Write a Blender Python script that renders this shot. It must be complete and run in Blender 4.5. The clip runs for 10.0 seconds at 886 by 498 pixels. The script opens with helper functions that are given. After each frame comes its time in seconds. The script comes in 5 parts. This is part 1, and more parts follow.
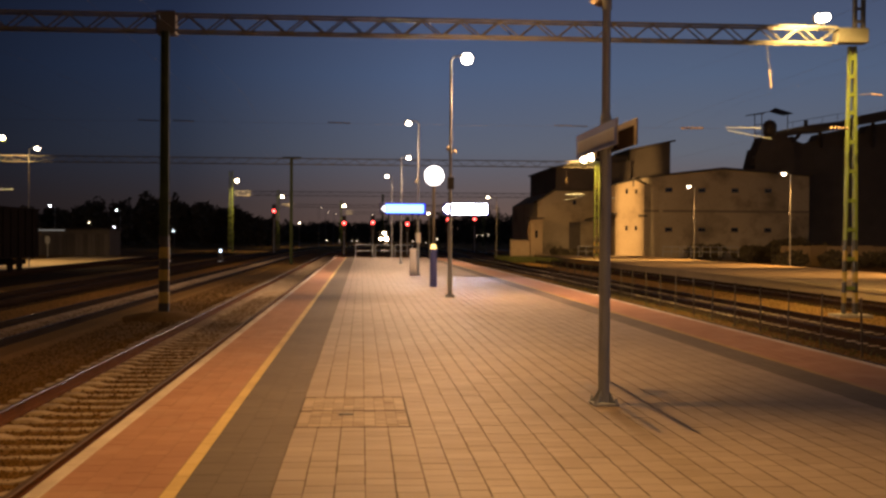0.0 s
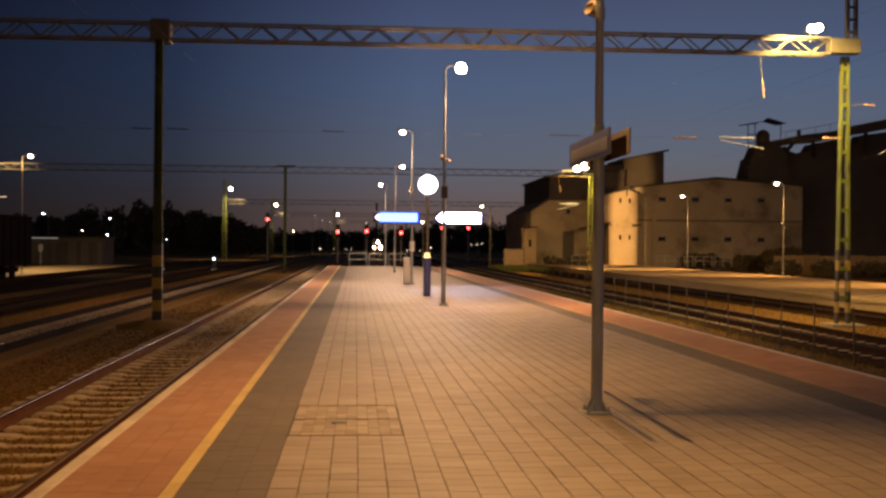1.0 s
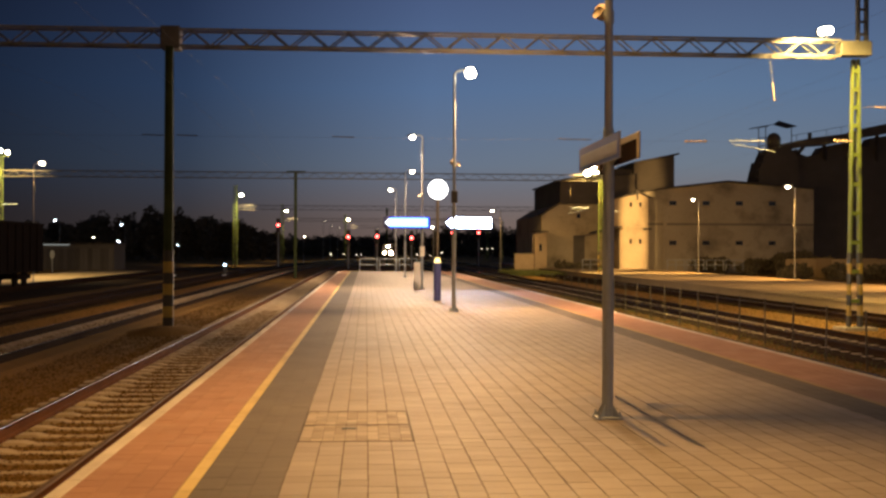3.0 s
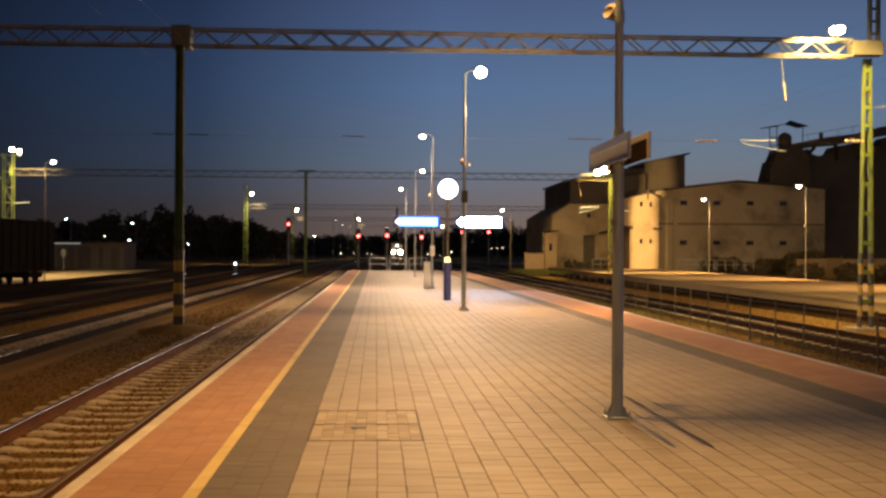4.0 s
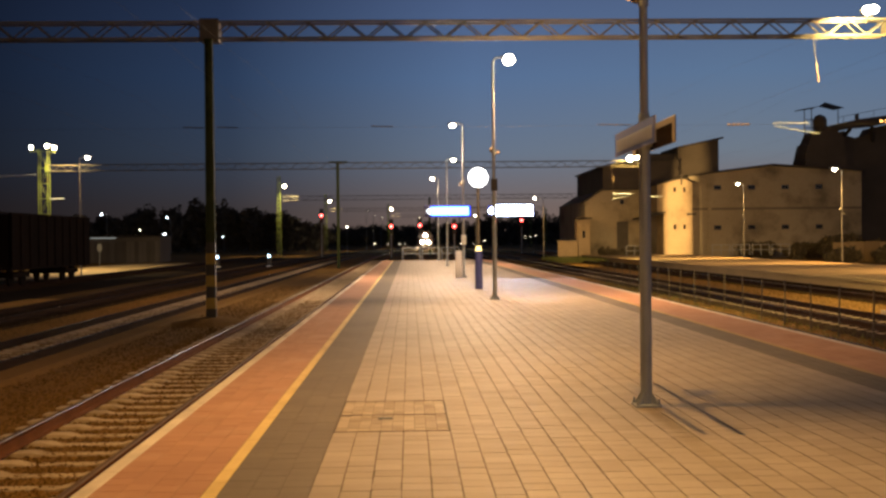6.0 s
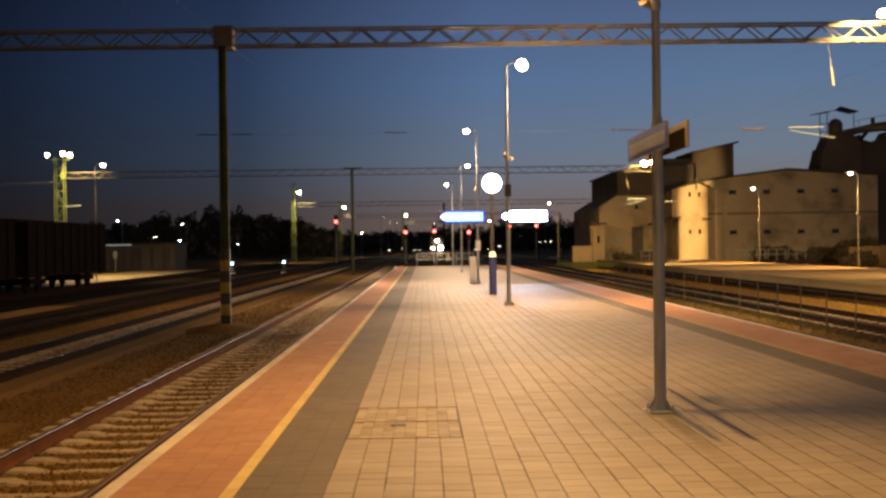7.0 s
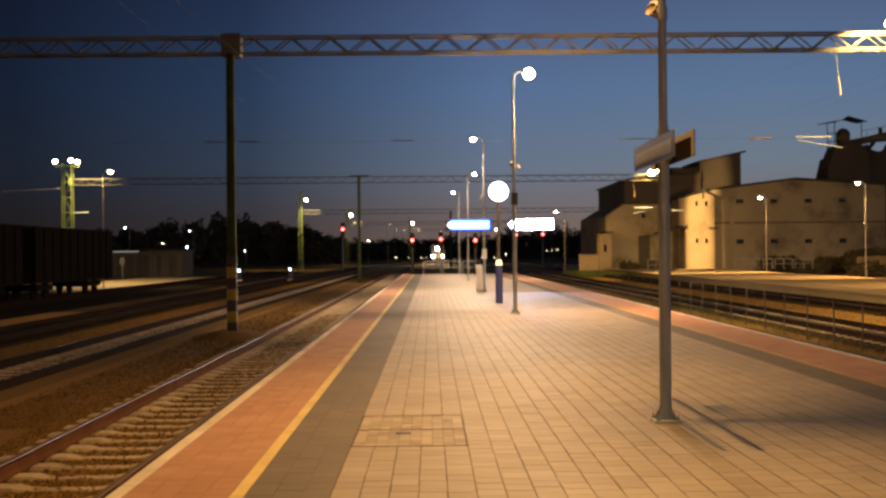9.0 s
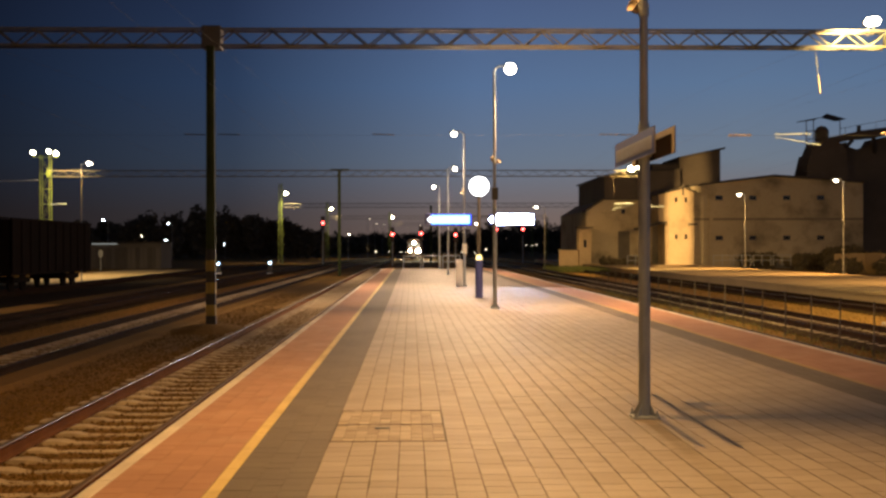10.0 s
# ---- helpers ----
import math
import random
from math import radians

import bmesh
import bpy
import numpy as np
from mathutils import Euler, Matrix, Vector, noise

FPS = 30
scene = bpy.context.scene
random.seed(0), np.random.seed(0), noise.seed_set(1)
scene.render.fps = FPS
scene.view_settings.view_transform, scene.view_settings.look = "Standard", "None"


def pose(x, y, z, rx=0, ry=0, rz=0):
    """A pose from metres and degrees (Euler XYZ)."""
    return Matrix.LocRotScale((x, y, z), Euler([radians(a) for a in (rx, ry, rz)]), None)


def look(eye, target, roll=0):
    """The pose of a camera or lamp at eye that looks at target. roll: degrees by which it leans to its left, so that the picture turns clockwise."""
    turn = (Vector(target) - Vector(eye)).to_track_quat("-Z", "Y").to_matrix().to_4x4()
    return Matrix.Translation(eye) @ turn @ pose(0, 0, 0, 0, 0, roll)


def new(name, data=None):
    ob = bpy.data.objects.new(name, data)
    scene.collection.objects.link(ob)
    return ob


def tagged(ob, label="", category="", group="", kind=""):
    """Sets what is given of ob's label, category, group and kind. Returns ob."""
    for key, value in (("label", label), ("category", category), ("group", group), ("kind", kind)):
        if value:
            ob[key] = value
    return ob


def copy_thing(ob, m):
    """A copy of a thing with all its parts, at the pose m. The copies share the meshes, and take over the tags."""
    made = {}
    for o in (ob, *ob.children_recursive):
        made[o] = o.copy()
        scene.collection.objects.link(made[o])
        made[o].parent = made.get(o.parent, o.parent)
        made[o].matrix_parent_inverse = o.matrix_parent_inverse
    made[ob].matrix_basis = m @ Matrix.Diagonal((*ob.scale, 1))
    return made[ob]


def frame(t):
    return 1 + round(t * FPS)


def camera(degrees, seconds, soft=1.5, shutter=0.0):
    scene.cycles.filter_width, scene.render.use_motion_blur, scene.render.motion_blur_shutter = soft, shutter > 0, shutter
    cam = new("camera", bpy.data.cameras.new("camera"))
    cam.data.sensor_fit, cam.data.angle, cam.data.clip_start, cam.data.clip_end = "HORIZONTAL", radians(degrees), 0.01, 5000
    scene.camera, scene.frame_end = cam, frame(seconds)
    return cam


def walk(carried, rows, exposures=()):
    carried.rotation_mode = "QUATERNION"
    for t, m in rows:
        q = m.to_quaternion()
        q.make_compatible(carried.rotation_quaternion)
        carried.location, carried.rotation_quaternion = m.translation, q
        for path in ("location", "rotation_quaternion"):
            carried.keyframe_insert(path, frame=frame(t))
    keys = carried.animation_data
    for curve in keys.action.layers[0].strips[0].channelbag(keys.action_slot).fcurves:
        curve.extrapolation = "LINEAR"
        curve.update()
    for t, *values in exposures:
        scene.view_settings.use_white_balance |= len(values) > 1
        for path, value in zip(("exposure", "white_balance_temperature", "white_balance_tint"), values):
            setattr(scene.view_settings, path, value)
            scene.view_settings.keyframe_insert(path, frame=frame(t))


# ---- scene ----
from math import cos, pi, sin

# ---------------------------------------------------------------- camera
cam = camera(42.7, 10.0, soft=2.65)
PATH = [
    (0.0, -0.003, -0.013, 1.601, 89.396, -0.352, -4.106),
    (0.2, -0.003, -0.036, 1.601, 89.552, -0.402, -4.214),
    (0.5, -0.003, -0.071, 1.600, 89.701, -0.452, -4.385),
    (0.8, -0.002, -0.049, 1.599, 89.806, -0.526, -4.376),
    (1.0, -0.001, -0.034, 1.599, 89.846, -0.488, -4.421),
    (1.5, -0.003, -0.042, 1.600, 89.944, -0.382, -4.352),
    (1.8, -0.001, -0.049, 1.602, 89.876, -0.289, -4.183),
    (2.0, -0.000, -0.053, 1.603, 89.750, -0.177, -4.139),
    (2.5, 0.007, -0.011, 1.601, 89.971, -0.169, -4.040),
    (2.7, 0.008, -0.012, 1.601, 90.089, -0.193, -3.937),
    (3.8, 0.010, -0.015, 1.604, 90.057, -0.246, -3.830),
    (4.0, 0.011, -0.016, 1.604, 90.050, -0.333, -3.382),
    (4.2, 0.023, -0.006, 1.604, 90.224, -0.120, -2.851),
    (4.5, 0.042, 0.009, 1.605, 90.636, 0.023, -2.784),
    (5.0, 0.064, 0.036, 1.605, 90.693, 0.079, -2.435),
    (5.2, 0.073, 0.035, 1.603, 90.503, 0.370, -2.436),
    (5.5, 0.087, 0.034, 1.600, 89.763, 0.411, -2.325),
    (5.7, 0.091, 0.039, 1.601, 89.460, 0.530, -2.000),
    (6.8, 0.115, 0.066, 1.604, 89.731, 0.571, -1.257),
    (7.0, 0.119, 0.071, 1.605, 89.805, 0.767, -0.945),
    (7.2, 0.122, 0.069, 1.605, 90.046, 0.659, -1.003),
    (7.5, 0.126, 0.065, 1.604, 89.930, 0.642, -1.123),
    (8.0, 0.118, 0.047, 1.609, 90.243, 0.431, -0.691),
    (8.5, 0.117, 0.057, 1.606, 90.290, 0.420, -0.613),
    (9.0, 0.126, 0.062, 1.606, 90.214, 0.514, -0.612),
    (9.2, 0.129, 0.063, 1.608, 90.045, 0.546, -0.714),
    (9.5, 0.133, 0.064, 1.610, 89.643, 0.661, -1.176),
    (9.8, 0.129, 0.075, 1.611, 89.643, 0.329, -1.228),
    (10.0, 0.126, 0.082, 1.612, 89.924, 0.142, -1.618),
]
EXPOSURES = [(0.0, -0.24, 7100, 22), (1.6, -0.24, 7100, 22), (2.4, 0.29, 6550, 10), (10.0, 0.29, 6550, 10)]
walk(cam, [(t, pose(x, y, z, rx, ry, rz)) for t, x, y, z, rx, ry, rz in PATH], EXPOSURES)

# ---------------------------------------------------------------- sky and lights
RAIL_Z = -0.58          # rail head; platform paving is z = 0
GROUND_Z = -0.80
LAMP_POSTS = [(-9.0, 1), (10.74, -1), (29.87, 1), (46.86, -1), (67.45, 1), (88.0, -1)]   # y and side of the lamp's arm
POST_X = 2.33
HEAD_Z = 6.32
SODIUM = (1.0, 0.53, 0.155)
WARM = (1.0, 0.68, 0.42)


def dusk_world():
    world = bpy.data.worlds.new("dusk_sky")
    scene.world = world
    world.use_nodes = True
    nt = world.node_tree
    nt.nodes.clear()
    out = nt.nodes.new("ShaderNodeOutputWorld")
    bg = nt.nodes.new("ShaderNodeBackground")
    tc = nt.nodes.new("ShaderNodeTexCoord")
    sep = nt.nodes.new("ShaderNodeSeparateXYZ")
    nt.links.new(tc.outputs["Generated"], sep.inputs[0])
    ramp = nt.nodes.new("ShaderNodeValToRGB")
    els = ramp.color_ramp.elements
    els[0].position, els[0].color = 0.0, (0.086, 0.066, 0.062, 1)
    els[1].position, els[1].color = 0.9, (0.002, 0.004, 0.013, 1)
    for p, c in ((0.03, (0.080, 0.073, 0.082, 1)), (0.075, (0.065, 0.098, 0.160, 1)), (0.14, (0.045, 0.090, 0.195, 1)), (0.22, (0.032, 0.059, 0.145, 1)), (0.38, (0.009, 0.015, 0.040, 1))):
        e = els.new(p)
        e.color = c
    nt.links.new(sep.outputs["Z"], ramp.inputs[0])
    # the afterglow stands on the +x side
    side = nt.nodes.new("ShaderNodeMapRange")
    side.inputs["From Min"].default_value, side.inputs["From Max"].default_value = -0.34, 0.90
    nt.links.new(sep.outputs["X"], side.inputs["Value"])
    tint = nt.nodes.new("ShaderNodeValToRGB")
    te = tint.color_ramp.elements
    te[0].position, te[0].color = 0.0, (0.150, 0.136, 0.140, 1)
    te[1].position, te[1].color = 1.0, (1.5, 1.25, 1.05, 1)
    for p, c in ((0.15, (0.42, 0.40, 0.40, 1)), (0.32, (1.70, 1.45, 1.24, 1)), (0.50, (1.95, 1.60, 1.25, 1))):
        e = te.new(p)
        e.color = c
    nt.links.new(side.outputs[0], tint.inputs[0])
    mul = nt.nodes.new("ShaderNodeMix")
    mul.data_type, mul.blend_type = "RGBA", "MULTIPLY"
    mul.inputs["Factor"].default_value = 1.0
    nt.links.new(ramp.outputs[0], mul.inputs["A"])
    nt.links.new(tint.outputs[0], mul.inputs["B"])
    nt.links.new(mul.outputs["Result"], bg.inputs["Color"])
    bg.inputs["Strength"].default_value = 1.0
    nt.links.new(bg.outputs[0], out.inputs[0])


dusk_world()


def lamp(name, eye, target, watts, color, angle=150, blend=1.0, radius=0.12):
    data = bpy.data.lights.new(name, "SPOT")
    data.energy, data.color, data.spot_size, data.spot_blend, data.shadow_soft_size = watts, color, radians(angle), blend, radius
    ob = new(name, data)
    ob.matrix_world = look(eye, target)
    return ob


for y, side in LAMP_POSTS:
    x = POST_X + side * 0.42
    tone, watts = (SODIUM, 2700) if y < 20 else ((1.0, 0.59, 0.27) if y < 40 else WARM, 3900)
    for reach in (-7.5, 7.5):
        lamp("lamp_light", (x, y, HEAD_Z - 0.19), (x + (side * 3.4 if y > 0 else -3.8), y + reach, 0), watts if y > 0 else watts * 0.6, tone, 133 if y < 20 else 157, 1.0, 0.03 if y < 20 else 0.06)
# floodlights of the gantries, and two added beams
FLOOD = (1.0, 0.67, 0.21)
lamp("flood_light", (13.15, 32.8, 8.75), (13.15, 33.7, 7.6), 3600, FLOOD, 76, 0.7)
lamp("flood_light", (12.9, 31.9, 8.4), (15.8, 36.5, -0.6), 4200, FLOOD, 125, 0.9)
# added light without a fixture of its own, brightens the low platform
lamp("flood_light", (13.3, 34.5, 8.3), (19.0, 45.0, -0.4), 7000, FLOOD, 100, 1.0)
lamp("flood_light", (19.0, 97.0, 9.0), (18.9, 97.8, 7.8), 5000, FLOOD, 100, 0.5)
lamp("flood_light", (19.8, 97.0, 8.6), (20.6, 98.0, 1.0), 2500, FLOOD, 110, 0.8)
# added beam, squeezed narrow to brighten only the stair block; no known source
narrow = lamp("flood_light", (19.6, 98.6, 8.8), (29.0, 121.5, 3.6), 60000, (1.0, 0.60, 0.21), 60, 0.8)
narrow.scale = (0.125, 1.0, 1.0)
lamp("flood_light", (-29.3, 95.8, 10.4), (-29.0, 97.8, 8.0), 10500, (1.0, 0.72, 0.32), 92, 1.0)
lamp("flood_light", (-30.6, 96.9, 9.6), (-26.0, 91.0, -0.7), 11000, (1.0, 0.70, 0.34), 70, 1.0)
lamp("flood_light", (-16.6, 164.6, 9.6), (-17.2, 165.9, 8.0), 8500, (1.0, 0.74, 0.36), 84, 0.9)
lamp("flood_light", (-14.7, 230.6, 9.6), (-14.9, 231.9, 8.0), 8500, (1.0, 0.74, 0.36), 72, 0.9)
lamp("flood_light", (-3.2, 296.6, 9.6), (-3.4, 297.9, 8.0), 8500, (1.0, 0.74, 0.36), 72, 0.9)
# lamps of the further platform and the yard
for x, y in ((29.0, 75.0), (28.3, 94.9), (29.6, 55.0), (30.2, 35.0)):
    lamp("lamp_light", (x - 0.85, y, 5.85), (x - 2.8, y + 6.5, -0.3), 6200, (1.0, 0.55, 0.17), 164, 1.0)
lamp("lamp_light", (-22.3, 79.9, 7.6), (-25.0, 91.0, -0.7), 8500, SODIUM, 128, 1.0)
lamp("lamp_light", (14.6, 123.6, 5.9), (19.2, 125.5, 1.6), 900, SODIUM, 110, 1.0)

# ---------------------------------------------------------------- materials
MATS = {}


def surf(name, c1, c2, scale=3.0, fine=45.0, rough=0.75, metal=0.0, bump=0.25, island=0.0, spec=0.4, fine_mix=0.45, stretch=(1, 1, 1), local=False, dirt=None):
    m = bpy.data.materials.new(name)
    MATS[name] = m
    m.use_nodes = True
    nt = m.node_tree
    bsdf = nt.nodes["Principled BSDF"]
    N, L = nt.nodes.new, nt.links.new
    if local:
        co = N("ShaderNodeTexCoord").outputs["Object"]
    else:
        co = N("ShaderNodeNewGeometry").outputs["Position"]
    mp = N("ShaderNodeMapping")
    mp.inputs["Scale"].default_value = stretch
    L(co, mp.inputs[0])

    def tex(s, d):
        n = N("ShaderNodeTexNoise")
        n.inputs["Scale"].default_value, n.inputs["Detail"].default_value, n.inputs["Roughness"].default_value = s, d, 0.6
        L(mp.outputs[0], n.inputs["Vector"])
        return n.outputs["Fac"]

    big, small = tex(scale, 4), tex(fine, 3)
    mixf = N("ShaderNodeMix")
    mixf.inputs["Factor"].default_value = fine_mix
    L(big, mixf.inputs["A"])
    L(small, mixf.inputs["B"])
    fac = mixf.outputs["Result"]
    if island > 0:
        oi, geo = N("ShaderNodeObjectInfo"), N("ShaderNodeNewGeometry")
        add = N("ShaderNodeMath")
        add.operation = "ADD"
        L(oi.outputs["Random"], add.inputs[0])
        L(geo.outputs["Random Per Island"], add.inputs[1])
        fr = N("ShaderNodeMath")
        fr.operation = "FRACT"
        L(add.outputs[0], fr.inputs[0])
        mi = N("ShaderNodeMix")
        mi.inputs["Factor"].default_value = island
        L(fac, mi.inputs["A"])
        L(fr.outputs[0], mi.inputs["B"])
        fac = mi.outputs["Result"]
    rng = N("ShaderNodeMapRange")
    rng.inputs["From Min"].default_value, rng.inputs["From Max"].default_value = 0.3, 0.7
    L(fac, rng.inputs["Value"])
    mix = N("ShaderNodeMix")
    mix.data_type = "RGBA"
    mix.inputs["A"].default_value, mix.inputs["B"].default_value = (*c1, 1), (*c2, 1)
    L(rng.outputs[0], mix.inputs["Factor"])
    col = mix.outputs["Result"]
    if dirt:
        d = tex(dirt[1], 6)
        dr = N("ShaderNodeMapRange")
        dr.inputs["From Min"].default_value, dr.inputs["From Max"].default_value = 0.5, 0.72
        dr.inputs["To Max"].default_value = dirt[2]
        L(d, dr.inputs["Value"])
        dm = N("ShaderNodeMix")
        dm.data_type = "RGBA"
        dm.inputs["B"].default_value = (*dirt[0], 1)
        L(dr.outputs[0], dm.inputs["Factor"])
        L(col, dm.inputs["A"])
        col = dm.outputs["Result"]
    L(col, bsdf.inputs["Base Color"])
    rr = N("ShaderNodeMapRange")
    rr.inputs["To Min"].default_value, rr.inputs["To Max"].default_value = max(rough - 0.12, 0.03), min(rough + 0.12, 1)
    L(small, rr.inputs["Value"])
    L(rr.outputs[0], bsdf.inputs["Roughness"])
    bsdf.inputs["Metallic"].default_value, bsdf.inputs["Specular IOR Level"].default_value = metal, spec
    if bump > 0:
        b = N("ShaderNodeBump")
        b.inputs["Strength"].default_value, b.inputs["Distance"].default_value = bump, 0.01
        L(small, b.inputs["Height"])
        L(b.outputs[0], bsdf.inputs["Normal"])
    return m


def glow(name, color, strength):
    m = bpy.data.materials.new(name)
    m.use_nodes = True
    nt = m.node_tree
    nt.nodes.clear()
    out, em = nt.nodes.new("ShaderNodeOutputMaterial"), nt.nodes.new("ShaderNodeEmission")
    em.inputs[0].default_value, em.inputs[1].default_value = (*color, 1), strength
    nt.links.new(em.outputs[0], out.inputs[0])
    return m


def glass(name, color, rough=0.05):
    m = bpy.data.materials.new(name)
    m.use_nodes = True
    b = m.node_tree.nodes["Principled BSDF"]
    b.inputs["Base Color"].default_value, b.inputs["Roughness"].default_value = (*color, 1), rough
    b.inputs["Specular IOR Level"].default_value = 0.6
    return m


PAVER = surf("beige_paver", (0.218, 0.182, 0.152), (0.318, 0.273, 0.236), 0.8, 90, 0.68, island=0.20, bump=0.25, dirt=((0.15, 0.117, 0.09), 0.5, 0.35))
COVER_PAVER = surf("pit_cover_paver", (0.195, 0.157, 0.117), (0.345, 0.290, 0.225), 2.5, 60, 0.7, island=0.30, bump=0.3, dirt=((0.13, 0.10, 0.07), 4.0, 0.4))
RED_PAVER = surf("red_paver", (0.315, 0.170, 0.112), (0.425, 0.245, 0.165), 0.9, 90, 0.72, island=0.18, bump=0.25, spec=0.15, dirt=((0.50, 0.36, 0.27), 1.6, 0.40))
GREY_PAVER = surf("grey_paver", (0.106, 0.090, 0.075), (0.154, 0.134, 0.113), 0.9, 90, 0.72, island=0.08, bump=0.25, spec=0.2, dirt=((0.19, 0.165, 0.135), 0.8, 0.3))
YELLOW = surf("yellow_line", (0.56, 0.42, 0.14), (0.68, 0.55, 0.24), 2.5, 80, 0.6, bump=0.2, dirt=((0.25, 0.16, 0.07), 1.1, 0.45))
YELLOW_WORN = surf("worn_yellow_line", (0.36, 0.22, 0.06), (0.46, 0.30, 0.11), 2.5, 80, 0.6, bump=0.2, dirt=((0.22, 0.13, 0.07), 0.25, 0.95))
EDGE = surf("edge_concrete", (0.46, 0.41, 0.34), (0.68, 0.62, 0.54), 1.5, 60, 0.8, dirt=((0.16, 0.12, 0.09), 0.9, 0.5), island=0.2)
JOINT = surf("joint_sand", (0.060, 0.046, 0.035), (0.115, 0.092, 0.072), 5, 120, 0.95)
CONCRETE = surf("old_concrete", (0.20, 0.18, 0.155), (0.33, 0.30, 0.26), 0.7, 25, 0.85, dirt=((0.09, 0.075, 0.06), 0.6, 0.6))
DARK_SLEEPER = surf("oiled_timber_sleeper", (0.020, 0.013, 0.007), (0.045, 0.030, 0.016), 2.2, 40, 0.9, island=0.3, spec=0.05)
SLEEPER = surf("sleeper_concrete", (0.31, 0.245, 0.155), (0.52, 0.43, 0.30), 2.2, 40, 0.85, island=0.3, dirt=((0.11, 0.07, 0.035), 1.8, 0.6))
PALE_SLEEPER = surf("pale_sleeper_concrete", (0.40, 0.33, 0.23), (0.58, 0.50, 0.37), 2.2, 40, 0.85, island=0.3, dirt=((0.30, 0.22, 0.12), 1.8, 0.4))
# gravel with lamplight painted in, brighter than the ground around it
LIT_STRIP = surf("lamplit_gravel", (0.42, 0.23, 0.06), (0.60, 0.34, 0.10), 0.3, 14, 0.95, bump=0.4, fine_mix=0.6, spec=0.05)
# dark ballast; under the wagons its colour also stands in for shade
DARK_BED = surf("stained_and_shaded_ballast", (0.016, 0.009, 0.004), (0.036, 0.022, 0.009), 0.4, 14, 0.95, bump=0.8, fine_mix=0.6, spec=0.04)
BALLAST = surf("ballast_stone", (0.080, 0.046, 0.013), (0.170, 0.100, 0.032), 0.35, 14, 0.9, bump=0.9, island=0.45, spec=0.08)
YARD_GRAVEL = surf("rusty_yard_gravel", (0.180, 0.089, 0.016), (0.345, 0.174, 0.034), 0.12, 9, 0.95, bump=0.8, fine_mix=0.6, spec=0.05)
GROUND = surf("track_bed", (0.118, 0.068, 0.019), (0.225, 0.130, 0.038), 0.12, 9, 0.95, bump=0.8, fine_mix=0.6, spec=0.05, dirt=((0.07, 0.052, 0.018), 0.08, 0.6))
RIM = surf("worn_steel_rim", (0.022, 0.015, 0.010), (0.055, 0.038, 0.027), 4, 60, 0.7)
FENCE_STEEL = surf("weathered_fence_steel", (0.032, 0.026, 0.018), (0.068, 0.056, 0.040), 3, 40, 0.7)
PANEL = surf("stained_panel_concrete", (0.22, 0.16, 0.09), (0.34, 0.26, 0.15), 0.5, 12, 0.9, island=0.4)
RUST = surf("rusty_rail_side", (0.012, 0.0065, 0.004), (0.032, 0.016, 0.008), 2.0, 50, 0.9, spec=0.04)
RUST_BROWN = surf("brown_rusted_rail_side", (0.075, 0.030, 0.011), (0.140, 0.058, 0.022), 2.0, 50, 0.9, spec=0.06)
RAILTOP = surf("polished_rail_head", (0.36, 0.33, 0.29), (0.52, 0.48, 0.43), 1.5, 6, 0.22, metal=1.0, bump=0.0)
WORNTOP = surf("worn_rail_head", (0.060, 0.050, 0.038), (0.11, 0.094, 0.075), 1.5, 6, 0.36, metal=1.0, bump=0.0)
DULLTOP = surf("dull_rail_head", (0.07, 0.045, 0.03), (0.13, 0.085, 0.055), 1.5, 60, 0.72, metal=0.2, spec=0.2)
GALV = surf("galvanised_steel", (0.285, 0.33, 0.38), (0.40, 0.45, 0.51), 4, 60, 0.5, metal=0.15, bump=0.08, dirt=((0.19, 0.19, 0.18), 1.4, 0.35))
MAST_GREEN = surf("yellow_green_mast_paint", (0.078, 0.108, 0.020), (0.135, 0.178, 0.034), 1.5, 40, 0.6, dirt=((0.12, 0.07, 0.03), 1.2, 0.5))
BAND_YELLOW = surf("yellow_band_paint", (0.20, 0.14, 0.025), (0.30, 0.215, 0.04), 3, 50, 0.6, dirt=((0.2, 0.12, 0.05), 2, 0.5))
BAND_BLACK = surf("black_band_paint", (0.015, 0.015, 0.015), (0.04, 0.038, 0.035), 3, 50, 0.6)
YARD_POLE = surf("weathered_grey_pole", (0.23, 0.235, 0.23), (0.33, 0.335, 0.33), 3, 40, 0.65)
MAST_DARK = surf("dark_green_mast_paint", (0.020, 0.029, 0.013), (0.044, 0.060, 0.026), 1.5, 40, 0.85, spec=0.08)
# darker copy of the beam paint; the far beams' lack of light is in it
FAR_BEAM = surf("shaded_beam_paint", (0.045, 0.040, 0.030), (0.085, 0.078, 0.058), 1.2, 40, 0.7, spec=0.2)
BEAM = surf("grey_beam_paint", (0.088, 0.083, 0.062), (0.155, 0.146, 0.110), 1.2, 40, 0.6, dirt=((0.07, 0.045, 0.03), 1.0, 0.5))
STEEL_DARK = surf("dark_steel", (0.05, 0.047, 0.042), (0.10, 0.09, 0.08), 2, 40, 0.6, metal=0.3)
BLUE_SIGN = surf("blue_sign_enamel", (0.085, 0.135, 0.50), (0.115, 0.175, 0.60), 2, 40, 0.45, bump=0.05)
BLUE_PAINT = surf("blue_post_paint", (0.035, 0.045, 0.17), (0.055, 0.07, 0.24), 3, 40, 0.4, bump=0.05)
WHITE_PAINT = surf("white_paint", (0.74, 0.74, 0.73), (0.84, 0.84, 0.83), 2, 40, 0.5, bump=0.08)
SIGN_BACK = surf("sign_back", (0.42, 0.38, 0.30), (0.53, 0.48, 0.39), 2, 40, 0.6)
